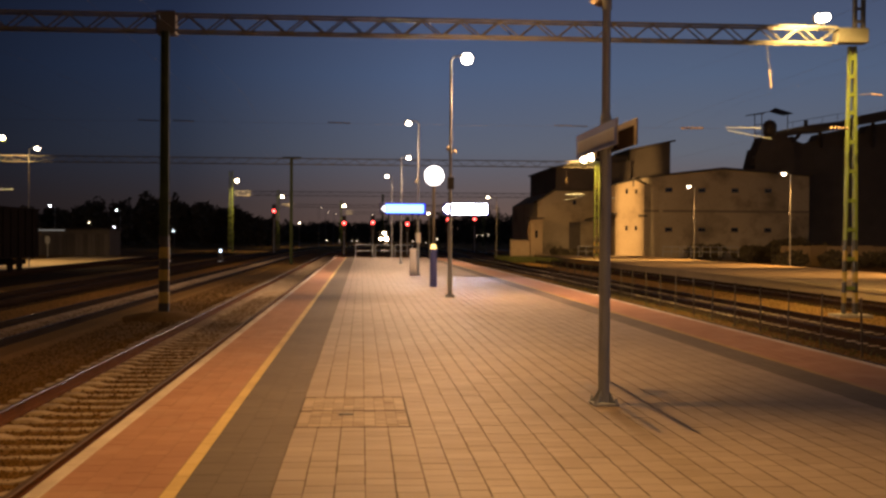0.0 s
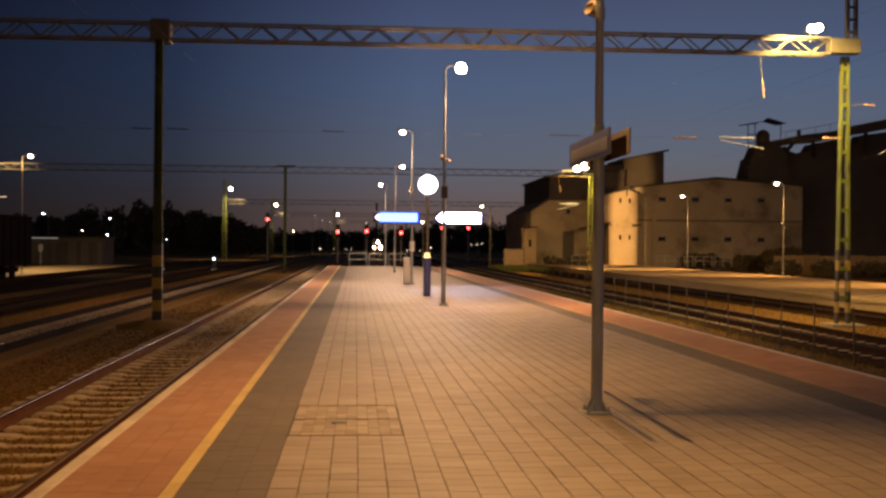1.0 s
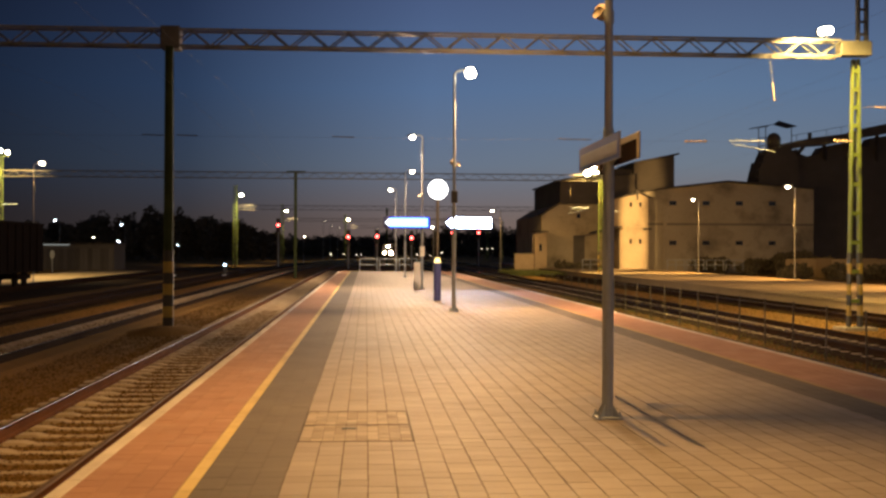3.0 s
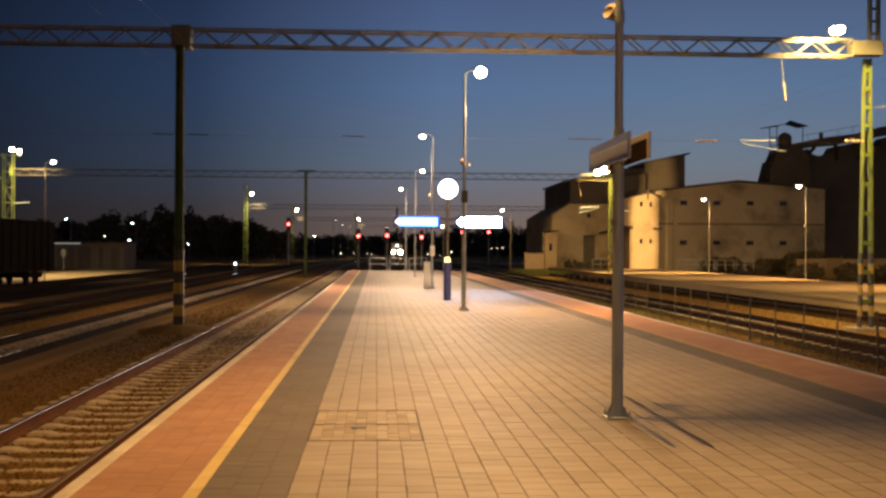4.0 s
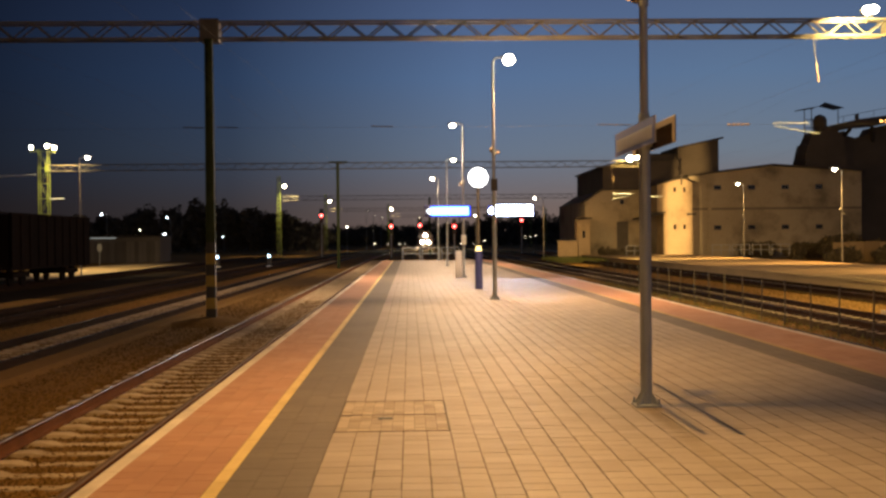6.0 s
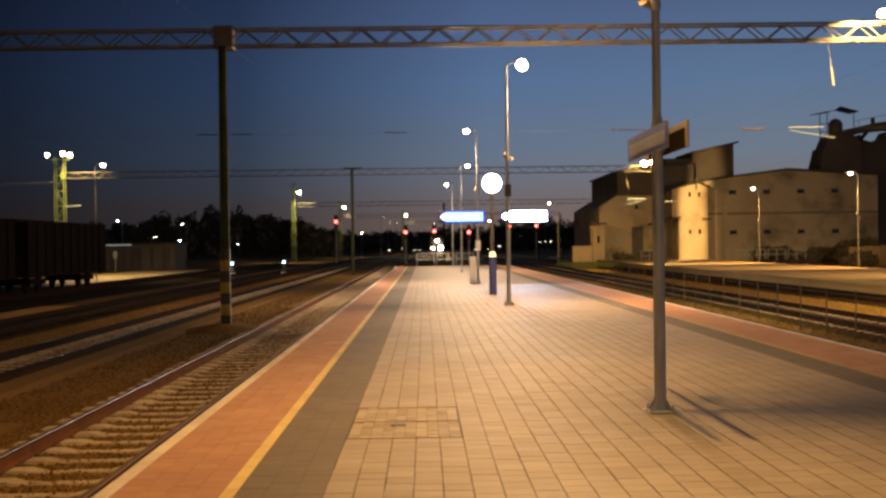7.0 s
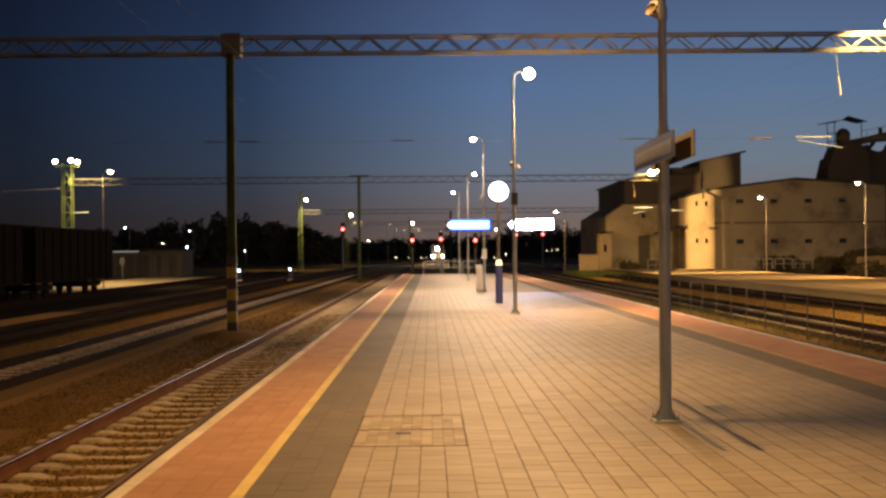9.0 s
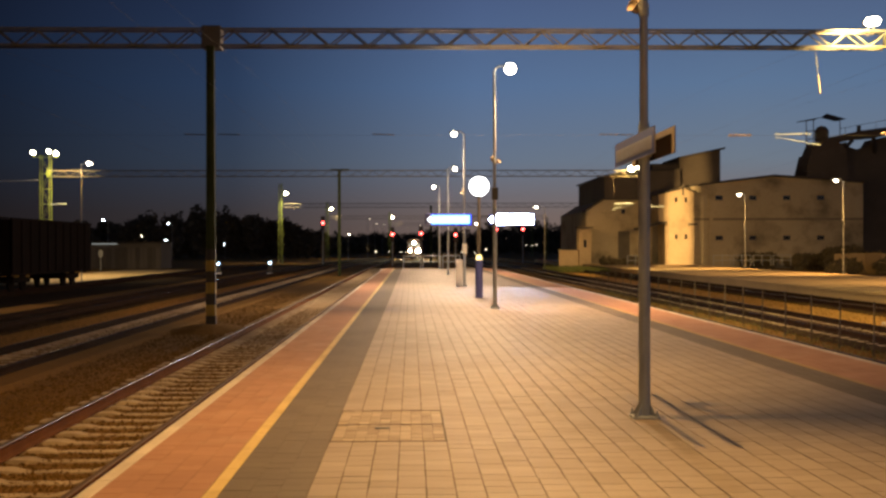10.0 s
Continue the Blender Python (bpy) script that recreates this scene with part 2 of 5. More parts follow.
HORN = surf("beige_horn_plastic", (0.24, 0.19, 0.13), (0.32, 0.26, 0.185), 3, 40, 0.6)
LETTER = surf("sign_lettering", (0.27, 0.28, 0.38), (0.34, 0.35, 0.46), 2, 40, 0.5)
SIGN_GREY = surf("sign_lettering_field", (0.33, 0.37, 0.50), (0.42, 0.46, 0.60), 2, 40, 0.5)
PLASTIC = surf("dark_plastic", (0.02, 0.02, 0.022), (0.045, 0.045, 0.048), 5, 60, 0.5)
PLASTER = surf("ochre_plaster", (0.30, 0.235, 0.15), (0.46, 0.37, 0.25), 0.25, 6, 0.9, dirt=((0.13, 0.10, 0.07), 0.35, 0.7))
PLASTER_DARK = surf("weathered_plaster", (0.28, 0.245, 0.175), (0.43, 0.38, 0.28), 0.2, 5, 0.9, dirt=((0.07, 0.06, 0.045), 0.3, 0.8))
BOARDS = surf("weathered_boards", (0.075, 0.066, 0.054), (0.14, 0.122, 0.10), 0.4, 10, 0.9, island=0.4)
ROOFING = surf("dark_sheet_roof", (0.035, 0.032, 0.03), (0.075, 0.068, 0.06), 0.4, 8, 0.8)
SILO_DARK = surf("sooty_cladding", (0.062, 0.052, 0.043), (0.12, 0.102, 0.083), 0.3, 8, 0.85)
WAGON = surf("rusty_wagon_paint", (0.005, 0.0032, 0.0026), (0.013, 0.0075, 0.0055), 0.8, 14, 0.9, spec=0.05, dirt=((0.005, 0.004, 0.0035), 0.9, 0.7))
SAND = surf("pale_gravel_path", (0.34, 0.245, 0.13), (0.48, 0.36, 0.20), 0.4, 20, 0.95, bump=0.6)
DECK = surf("ochre_packed_gravel", (0.26, 0.195, 0.115), (0.37, 0.285, 0.175), 0.4, 20, 0.95, bump=0.5, dirt=((0.20, 0.15, 0.09), 0.3, 0.5))
LEAF = surf("dark_foliage", (0.055, 0.048, 0.030), (0.125, 0.105, 0.065), 0.6, 12, 0.8, island=0.4)
GRASS = surf("grass_blades", (0.06, 0.075, 0.018), (0.13, 0.145, 0.04), 0.6, 12, 0.8, island=0.5)
PORCELAIN = surf("glazed_insulator", (0.36, 0.26, 0.18), (0.50, 0.38, 0.28), 4, 40, 0.25, bump=0)
WINDOW_DARK = glass("dark_window", (0.012, 0.013, 0.016))
LAMP_GLOW = glow("lamp_lens_glow", (1.0, 0.82, 0.55), 60)
FAR_GLOW = glow("far_lamp_glow", (1.0, 0.86, 0.62), 30)
COOL_GLOW = glow("cool_lamp_glow", (0.80, 0.92, 1.0), 30)
TUBE_GLOW = glow("tube_lamp_glow", (0.85, 0.9, 0.85), 0.26)
DIM_GLOW = glow("dim_far_lamp_glow", (1.0, 0.84, 0.58), 5)
FLOOD_GLOW = glow("floodlight_glow", (1.0, 0.86, 0.52), 60)
CLOCK_GLOW = glow("clock_dial_glow", (1.0, 0.98, 0.95), 7)
RED_GLOW = glow("red_signal_glow", (1.0, 0.07, 0.06), 16)
BLUE_GLOW = glow("shunt_signal_glow", (0.45, 0.72, 1.0), 14)
HEAD_GLOW = glow("headlight_glow", (1.0, 0.80, 0.48), 800)
DISPLAY_GLOW = glow("display_glow", (0.50, 0.68, 1.0), 105)
ARROW_GLOW = glow("arrow_glow", (0.85, 0.93, 1.0), 3.0)
DISPLAY_CYAN = glow("display_field_glow", (0.34, 0.80, 1.0), 2.5)
DISPLAY_BLUE = glow("display_border_glow", (0.01, 0.05, 1.0), 2.2)
BAND_PLASTER = surf("stained_string_course", (0.13, 0.115, 0.095), (0.22, 0.195, 0.16), 0.4, 8, 0.9)
SCRAP = surf("rusty_scrap_load", (0.010, 0.005, 0.0035), (0.024, 0.012, 0.008), 1.2, 14, 0.95, bump=0.6, island=0.3)
AMBER_GLOW = glow("amber_band_glow", (1.0, 0.72, 0.25), 3)

# ---------------------------------------------------------------- mesh tools


def obj(name, verts, faces, mats, parent=None, smooth=False, idx=None):
    me = bpy.data.meshes.new(name)
    me.from_pydata(verts, [], faces)
    for m in mats if isinstance(mats, (list, tuple)) else [mats]:
        me.materials.append(m)
    if idx is not None:
        me.polygons.foreach_set("material_index", idx)
    if smooth:
        me.shade_smooth()
    ob = new(name, me)
    if parent:
        ob.parent = parent
    return ob


def part(name, bm, material, parent=None, label="", smooth=False):
    me = bpy.data.meshes.new(name)
    bmesh.ops.recalc_face_normals(bm, faces=bm.faces)
    bm.to_mesh(me)
    bm.free()
    me.materials.append(material)
    if smooth:
        me.shade_smooth()
        try:
            me.set_sharp_from_angle(angle=radians(40))
        except Exception:
            pass
    ob = new(name, me)
    if parent:
        ob.parent = parent
    return tagged(ob, label) if label else ob


def base(name, m, label, category, group="", kind=""):
    ob = new(name)
    ob.empty_display_size = 0.2
    ob.matrix_world = m
    return tagged(ob, label, category, group, kind)


def box(bm, x0, x1, y0, y1, z0, z1, bevel=0.0, m=None):
    vs = [bm.verts.new((x, y, z)) for x in (x0, x1) for y in (y0, y1) for z in (z0, z1)]
    fs = [bm.faces.new([vs[i] for i in f]) for f in ((0, 1, 3, 2), (4, 6, 7, 5), (0, 4, 5, 1), (2, 3, 7, 6), (0, 2, 6, 4), (1, 5, 7, 3))]
    if bevel:
        r = bmesh.ops.bevel(bm, geom=list({e for f in fs for e in f.edges}), offset=bevel, segments=2, affect="EDGES", profile=0.5)
        vs = list({v for f in r["faces"] for v in f.verts} | {v for v in vs if v.is_valid})
    if m:
        bmesh.ops.transform(bm, matrix=m, verts=vs)
    return bm


def tube(bm, p, q, r0, r1=None, n=10, caps=True):
    r1 = r0 if r1 is None else r1
    p, q = Vector(p), Vector(q)
    rot = (q - p).to_track_quat("Z", "Y").to_matrix()
    rings = []
    for c, r in ((p, r0), (q, r1)):
        rings.append([bm.verts.new(c + rot @ Vector((r * cos(2 * pi * k / n), r * sin(2 * pi * k / n), 0))) for k in range(n)])
    for k in range(n):
        bm.faces.new((rings[0][k], rings[0][(k + 1) % n], rings[1][(k + 1) % n], rings[1][k]))
    if caps:
        bm.faces.new(rings[0][::-1])
        bm.faces.new(rings[1])
    return bm


def lathe(bm, rows, n=16, m=None):
    """Rows of (radius, height) turned about z."""
    rings = [[bm.verts.new((r * cos(2 * pi * k / n), r * sin(2 * pi * k / n), z)) for k in range(n)] for r, z in rows]
    for a, b in zip(rings, rings[1:]):
        for k in range(n):
            bm.faces.new((a[k], a[(k + 1) % n], b[(k + 1) % n], b[k]))
    bm.faces.new(rings[0][::-1])
    bm.faces.new(rings[-1])
    if m:
        bmesh.ops.transform(bm, matrix=m, verts=[v for r in rings for v in r])
    return bm


def ball(bm, c, r, squash=1.0, n=14):
    rows = [(max(r * sin(pi * k / 10), 0.02 * r), -r * squash * cos(pi * k / 10)) for k in range(11)]
    return lathe(bm, rows, n, Matrix.Translation(c))


def bent(bm, points, r, n=8):
    for a, b in zip(points, points[1:]):
        tube(bm, a, b, r, r, n)
    return bm


def B():
    return bmesh.new()


def blocks(name, rows, material, parent, kind="stuff", chamfer=0.0022, depth=0.05):
    """Many paving blocks in one mesh; rows of x0, x1, y0, y1, top."""
    a = np.array(rows, float)
    n = len(a)
    x0, x1, y0, y1, zt = a.T
    c = chamfer
    v = np.zeros((n, 8, 3))
    for k, (xa, ya) in enumerate(((x0, y0), (x1, y0), (x1, y1), (x0, y1))):
        v[:, k, 0], v[:, k, 1], v[:, k, 2] = xa, ya, zt - depth
    for k, (xa, ya) in enumerate(((x0 + c, y0 + c), (x1 - c, y0 + c), (x1 - c, y1 - c), (x0 + c, y1 - c))):
        v[:, 4 + k, 0], v[:, 4 + k, 1], v[:, 4 + k, 2] = xa, ya, zt
    f = np.array([(4, 5, 6, 7), (0, 1, 5, 4), (1, 2, 6, 5), (2, 3, 7, 6), (3, 0, 4, 7)])
    faces = (np.arange(n)[:, None, None] * 8 + f[None]).reshape(-1, 4)
    ob = obj(name, v.reshape(-1, 3).tolist(), faces.tolist(), material, parent)
    return tagged(ob, kind=kind)


def wire(name, points, r, material, parent, n=4):
    """One unbroken thin wire through the points."""
    verts, faces = [], []
    for x, y, z in points:
        verts += [(x + r * cos(2 * pi * k / n), y, z + r * sin(2 * pi * k / n)) for k in range(n)]
    for s in range(len(points) - 1):
        for k in range(n):
            a, b = s * n + k, s * n + (k + 1) % n
            faces.append((a, b, b + n, a + n))
    return obj(name, verts, faces, material, parent)


# ---------------------------------------------------------------- the yard: ground and tracks
CURVE_Y = [-60, 125, 140, 155, 173, 190, 204, 220, 235, 250, 262, 277, 290, 305, 330, 420]
CURVE_X = [0, 0, 0.10, 0.33, 0.85, 1.56, 2.31, 3.34, 4.48, 5.79, 6.95, 8.50, 9.20, 9.60, 10.10, 11.0]
_yy = np.arange(-60, 420.1, 2.0)
_xx = np.interp(_yy, CURVE_Y, CURVE_X)
for _ in range(2):
    _xx = np.convolve(np.pad(_xx, 2, mode="edge"), np.ones(5) / 5, mode="valid")


def bend(y):
    return float(np.interp(y, _yy, _xx))


def no_bend(y):
    return 0.0


RAIL_PROFILE = [(-0.068, -0.172), (-0.068, -0.158), (-0.014, -0.135), (-0.010, -0.05), (-0.035, -0.032), (-0.036, -0.014), (-0.0335, -0.008), (-0.028, -0.003), (-0.020, -0.0005),
                (0.020, -0.0005), (0.028, -0.003), (0.0335, -0.008), (0.036, -0.014), (0.035, -0.032), (0.010, -0.05), (0.014, -0.135), (0.068, -0.158), (0.068, -0.172)]


def rail(parent, x, y0, y1, law, step=4.0, head=None):
    ys = np.linspace(y0, y1, int((y1 - y0) / step) + 2)
    k = len(RAIL_PROFILE)
    verts, faces, idx = [], [], []
    for y in ys:
        verts += [(x + law(y) + px, y, RAIL_Z + pz) for px, pz in RAIL_PROFILE]
    for s in range(len(ys) - 1):
        for j in range(k):
            a, b = s * k + j, s * k + (j + 1) % k
            faces.append((a, b, b + k, a + k))
            idx.append(2 if abs(x) < 5 and j == 8 else 1 if (5 <= j <= 11 if abs(x) < 5 else j == 8) else 0)
    return obj("rail", verts, faces, [RUST_BROWN if abs(x) < 5 else RUST, head or RAILTOP, DULLTOP], parent, idx=idx)


def sleeper_mesh(material, slim=1.0):
    bm = B()
    rows = []
    for x, top, w in ((-1.3, -0.02, 0.13), (-1.0, 0.0, 0.14), (-0.5, 0.0, 0.14), (-0.35, -0.03, 0.11), (0.35, -0.03, 0.11), (0.5, 0.0, 0.14), (1.0, 0.0, 0.14), (1.3, -0.02, 0.13)):
        rows.append([bm.verts.new(p) for p in ((x, -w * slim - 0.02, -0.14), (x, -w * slim + 0.02, top), (x, w * slim - 0.02, top), (x, w * slim + 0.02, -0.14))])
    for a, b in zip(rows, rows[1:]):
        for i in range(3):
            bm.faces.new((a[i], b[i], b[i + 1], a[i + 1]))
    bm.faces.new(rows[0])
    bm.faces.new(rows[-1][::-1])
    bmesh.ops.recalc_face_normals(bm, faces=bm.faces)
    me = bpy.data.meshes.new("sleeper")
    bm.to_mesh(me)
    bm.free()
    me.materials.append(material)
    return me


SLEEPER_MESH, PALE_SLEEPER_MESH = sleeper_mesh(SLEEPER), sleeper_mesh(PALE_SLEEPER, 0.72)


def track(label, x, law, y0, y1, near=None):
    t = base("railway_track", Matrix.Identity(4), label, "railway track", "tracks of the yard", "structure")
    rail(t, x - 0.7525, y0, y1, law, head=WORNTOP if x == -3.70 else RAILTOP)
    rail(t, x + 0.7525, y0, y1, law, head=DULLTOP if x == -3.70 else RAILTOP)
    rng = random.Random(int(abs(x) * 10))
    rows = []
    y = y0
    while y < min(y1, 130):
        jx, jr = rng.uniform(-0.03, 0.03), rng.uniform(-1.0, 1.0)
        if near and near[0] <= y <= near[1]:
            s = new("sleeper", PALE_SLEEPER_MESH if x == 12.30 else SLEEPER_MESH)
            s.parent = t
            s.matrix_world = pose(x + law(y) + jx, y, RAIL_Z - 0.175, 0, 0, jr)
        else:
            rows.append((x + law(y) + jx - 1.3, x + law(y) + jx + 1.3, y - 0.13, y + 0.13, RAIL_Z - 0.178))
        y += 0.6
    if rows:
        blocks("sleepers", rows, DARK_SLEEPER if x < -10 or x > 15 else SLEEPER, t, "stuff", 0.02, 0.14)
    return t


ground = tagged(obj("ground", [(-2500, -800, GROUND_Z), (2500, -800, GROUND_Z), (2500, 3500, GROUND_Z), (-2500, 3500, GROUND_Z)], [(0, 1, 2, 3)], GROUND),
                "dark brown gravel ground of the railway yard", "ground", kind="structure")
track("railway track with rusty rails on pale concrete sleepers beside the platform", -3.70, bend, -14, 400, (4, 90))
track("second railway track with polished rails in dark gravel", -8.25, bend, -14, 400, (14, 70))
track("third railway track in dark gravel", -12.75, bend, -14, 300)
track("fourth railway track at the edge of the yard", -21.0, no_bend, -14, 160)
track("railway track on the other side of the island platform", 8.30, no_bend, -14, 300)
track("railway track with light concrete sleepers behind the low fence", 12.30, no_bend, -14, 300, (20, 75))
track("railway track along the further low platform", 17.50, no_bend, -14, 300)


def bed(x0, x1, y0, y1, top, material, label, law):
    """A low strip of track bed with sloping shoulders."""
    ys = np.linspace(y0, y1, int((y1 - y0) / 6) + 2)
    verts, faces = [], []
    for y in ys:
        o = law(y)
        verts += [(x0 - 0.25 + o, y, GROUND_Z - 0.01), (x0 + o, y, top), (x1 + o, y, top), (x1 + 0.25 + o, y, GROUND_Z - 0.01)]
    for k in range(len(ys) - 1):
        faces += [(4 * k + i, 4 * k + i + 1, 4 * k + i + 5, 4 * k + i + 4) for i in range(3)]
    return tagged(obj("track_bed", verts, faces, material), label, "track bed", kind="structure")


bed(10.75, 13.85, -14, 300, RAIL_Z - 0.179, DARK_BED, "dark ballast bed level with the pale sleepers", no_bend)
bed(-11.05, -10.15, -14, 300, GROUND_Z + 0.014, YARD_GRAVEL, "rusty gravel between the second and the third track", bend)
bed(-9.85, -9.06, -14, 300, RAIL_Z - 0.160, YARD_GRAVEL, "brown gravel shoulder over the sleeper ends of the second track", bend)
bed(-7.44, -6.85, -14, 300, RAIL_Z - 0.160, GROUND, "brown gravel shoulder over the sleeper ends of the second track", bend)
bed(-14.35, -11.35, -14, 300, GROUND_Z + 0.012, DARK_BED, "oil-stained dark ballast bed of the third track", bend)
# painted band of lamplight on the ground, ending at y = 49
bed(-16.2, -14.75, 12, 49.0, GROUND_Z + 0.016, LIT_STRIP, "strip of gravel beside the third track with lamplight in its colour", bend)
# this bed's dark colour paints the shade beneath the wagons
bed(-31.0, -16.35, -14, 73.5, GROUND_Z + 0.012, DARK_BED, "dark ballast bed under the wagons, with their shade in its colour", no_bend)
bed(-22.2, -16.0, 74.0, 160, GROUND_Z + 0.012, DARK_BED, "dark ballast bed of the siding", no_bend)


def ballast(name, x0, x1, y0, y1, n, seed, law, size=(0.02, 0.05), z=GROUND_Z, material=None):
    """Loose broken stones, each an uneven five-sided lump."""
    r = np.random.RandomState(seed)
    yy = y0 + (y1 - y0) * r.rand(n) ** 1.5
    xx = x0 + (x1 - x0) * r.rand(n) + np.interp(yy, _yy, _xx) * (law is bend)
    s = r.uniform(size[0], size[1], n)
    zz = np.full(n, z) + r.rand(n) * 0.01
    ang = r.rand(n) * 6.28
    v = np.zeros((n, 5, 3))
    for k in range(4):
        a = ang + k * pi / 2
        rad = s * r.uniform(0.8, 1.3, n)
        v[:, k, 0], v[:, k, 1], v[:, k, 2] = xx + rad * np.cos(a), yy + rad * np.sin(a), zz + s * r.uniform(-0.3, 0.4, n)
    v[:, 4, 0], v[:, 4, 1], v[:, 4, 2] = xx + s * r.uniform(-0.4, 0.4, n), yy + s * r.uniform(-0.4, 0.4, n), zz + s * r.uniform(0.5, 1.1, n)
    f = np.array([(0, 1, 4), (1, 2, 4), (2, 3, 4), (3, 0, 4)])
    faces = (np.arange(n)[:, None, None] * 5 + f[None]).reshape(-1, 3)
    return tagged(obj(name, v.reshape(-1, 3).tolist(), faces.tolist(), material or BALLAST), "loose brown ballast stones round the sleepers", "ballast", kind="stuff")


ballast("ballast", -5.4, -2.3, 8, 45, 30000, 3, bend, (0.015, 0.036), GROUND_Z - 0.006)
ballast("ballast", -12.0, -5.4, 16, 60, 26000, 4, bend, (0.012, 0.032))
ballast("ballast", 9.2, 10.7, 18, 70, 6000, 5, no_bend, (0.015, 0.04))
ballast("ballast", 10.9, 13.7, 18, 70, 9000, 6, no_bend, (0.010, 0.022), RAIL_Z - 0.190, DARK_BED)
ballast("ballast", 14.0, 19.0, 18, 70, 12000, 7, no_bend, (0.015, 0.04))

# ---------------------------------------------------------------- island platform
PX0, PX1, PY0, PY1 = -2.06, 6.58, -14.0, 87.0
platform = base("island_platform", Matrix.Identity(4), "island platform paved in beige, grey and red blocks", "platform", "", "structure")
part("platform_core", box(B(), PX0 + 0.06, PX1 - 0.06, PY0, PY1, GROUND_Z - 0.3, -0.045), CONCRETE, platform)
part("joint_bed", box(B(), PX0 + 0.10, PX1 - 0.10, PY0 + 0.02, PY1 - 0.02, -0.0455, -0.005), JOINT, platform)
PIT = (-0.555, 0.419, 9.52, 11.30)     # access covers


def paving(x0, x1, cols, y0, y1, length, material, name, near=None, seed=1, gap=0.0012):
    r = random.Random(seed)
    w = (x1 - x0) / cols
    rows, singles = [], []
    for c in range(cols):
        xa = x0 + c * w
        shift = r.uniform(0, length)
        y = y0 + shift - length
        while y < y1 - length:
            spans = [(y, y + length)]
            if PIT[0] - 0.05 < xa + w / 2 < PIT[1]:      # blocks are cut at the pit
                spans = [(max(p, lo), min(q, hi)) for p, q in spans for lo, hi in ((-99, PIT[2]), (PIT[3], 999)) if min(q, hi) - max(p, lo) > 0.02]
            for ya, yb in spans if y > y0 - 0.001 else ():
                dz = r.gauss(0, 0.0005)
                wob = r.gauss(0, gap * 0.55)
                row = (xa + gap + wob, xa + w - gap + wob, ya + gap * 0.4, yb - gap * 0.4, dz)
                if near and near[0] <= xa and xa + w <= near[1] and near[2] <= y <= near[3] and yb - ya > length - 0.001:
                    singles.append(row)
                else:
                    rows.append(row)
            y += length
    blocks(name + "s", rows, material, platform)
    if singles:
        me = blocks(name, [(-w / 2 + gap, w / 2 - gap, -length / 2 + gap * 0.4, length / 2 - gap * 0.4, 0)], material, platform).data
        first = bpy.data.objects[name]
        bpy.data.objects.remove(first)
        for xa, xb, ya, yb, z in singles:
            o = new(name, me)
            o.parent = platform
            o.location = ((xa + xb) / 2, (ya + yb) / 2, z)


def edge_stones(x0, x1):
    bm = B()
    box(bm, x0, x1, 0.004, 0.996, -0.16, 0.004, 0.008)
    me = bpy.data.meshes.new("edge_stone")
    bmesh.ops.recalc_face_normals(bm, faces=bm.faces)
    bm.to_mesh(me)
    bm.free()
    me.materials.append(EDGE)
    for y in range(int(PY0), int(PY1)):
        o = new("edge_stone", me)
        o.parent = platform
        o.location = (0, y, 0)


edge_stones(PX0, PX0 + 0.105)
edge_stones(PX1 - 0.105, PX1)
for xa, xb, mt in ((-1.232, -1.135, YELLOW), (5.40, 5.49, YELLOW_WORN)):
    blocks("line_block", [(xa, xb, y, y + 0.398, 0.001) for y in np.arange(PY0, PY1 - 0.4, 0.4)], mt, platform)
paving(-1.952, -1.235, 4, PY0, PY1, 0.2, RED_PAVER, "red_paver", near=(-2.0, -1.2, 7.0, 21.0), seed=2, gap=0.0007)
paving(-1.132, -0.56, 3, PY0, PY1, 0.2, GREY_PAVER, "grey_paver", near=(-1.2, -0.5, 7.0, 24.0), seed=3, gap=0.0007)
paving(-0.557, 4.92, 28, PY0, PY1, 0.2, PAVER, "paver", near=(-0.6, 2.1, 7.0, 11.3), seed=4, gap=0.0026)
paving(4.923, 5.397, 3, PY0, PY1, 0.2, GREY_PAVER, "grey_paver", seed=5, gap=0.0007)
paving(5.493, 6.472, 5, PY0, PY1, 0.2, RED_PAVER, "red_paver", seed=6, gap=0.0007)


def access_cover():
    x0, x1, y0, y1 = PIT
    t = base("access_cover", pose(x0, y0, 0), "pair of paved pit covers with rusty steel rims", "pit cover", "", "")
    w, d = x1 - x0, y1 - y0
    ym = d * 0.5
    for a, b in ((0.0, ym - 0.004), (ym + 0.004, d)):
        bm = B()
        for q in ((0.0, w, a, a + 0.006), (0.0, w, b - 0.006, b), (0.0, 0.006, a, b), (w - 0.008, w, a, b)):
            box(bm, q[0], q[1], q[2], q[3], -0.04, 0.003)
        part("rim", bm, RIM, t, "rusty steel rim")
        cols = 10
        cw = (w - 0.016) / cols
        rng = random.Random(int(a * 10) + 5)
        for c in range(cols):
            y, k = a + 0.008, rng.choice((0.10, 0.16, 0.2))
            while y < b - 0.03:
                y2 = min(y + k, b - 0.008)
                bm = B()
                box(bm, 0.008 + c * cw + 0.002, 0.008 + (c + 1) * cw - 0.002, y + 0.0015, y2 - 0.0015, -0.04, rng.gauss(0.0, 0.0016))
                part("cover_paver", bm, COVER_PAVER, t)
                y, k = y2, 0.2
    part("lift_slot", box(B(), 0.355, 0.485, ym - 0.24, ym - 0.165, -0.005, 0.006), PLASTIC, t)


access_cover()


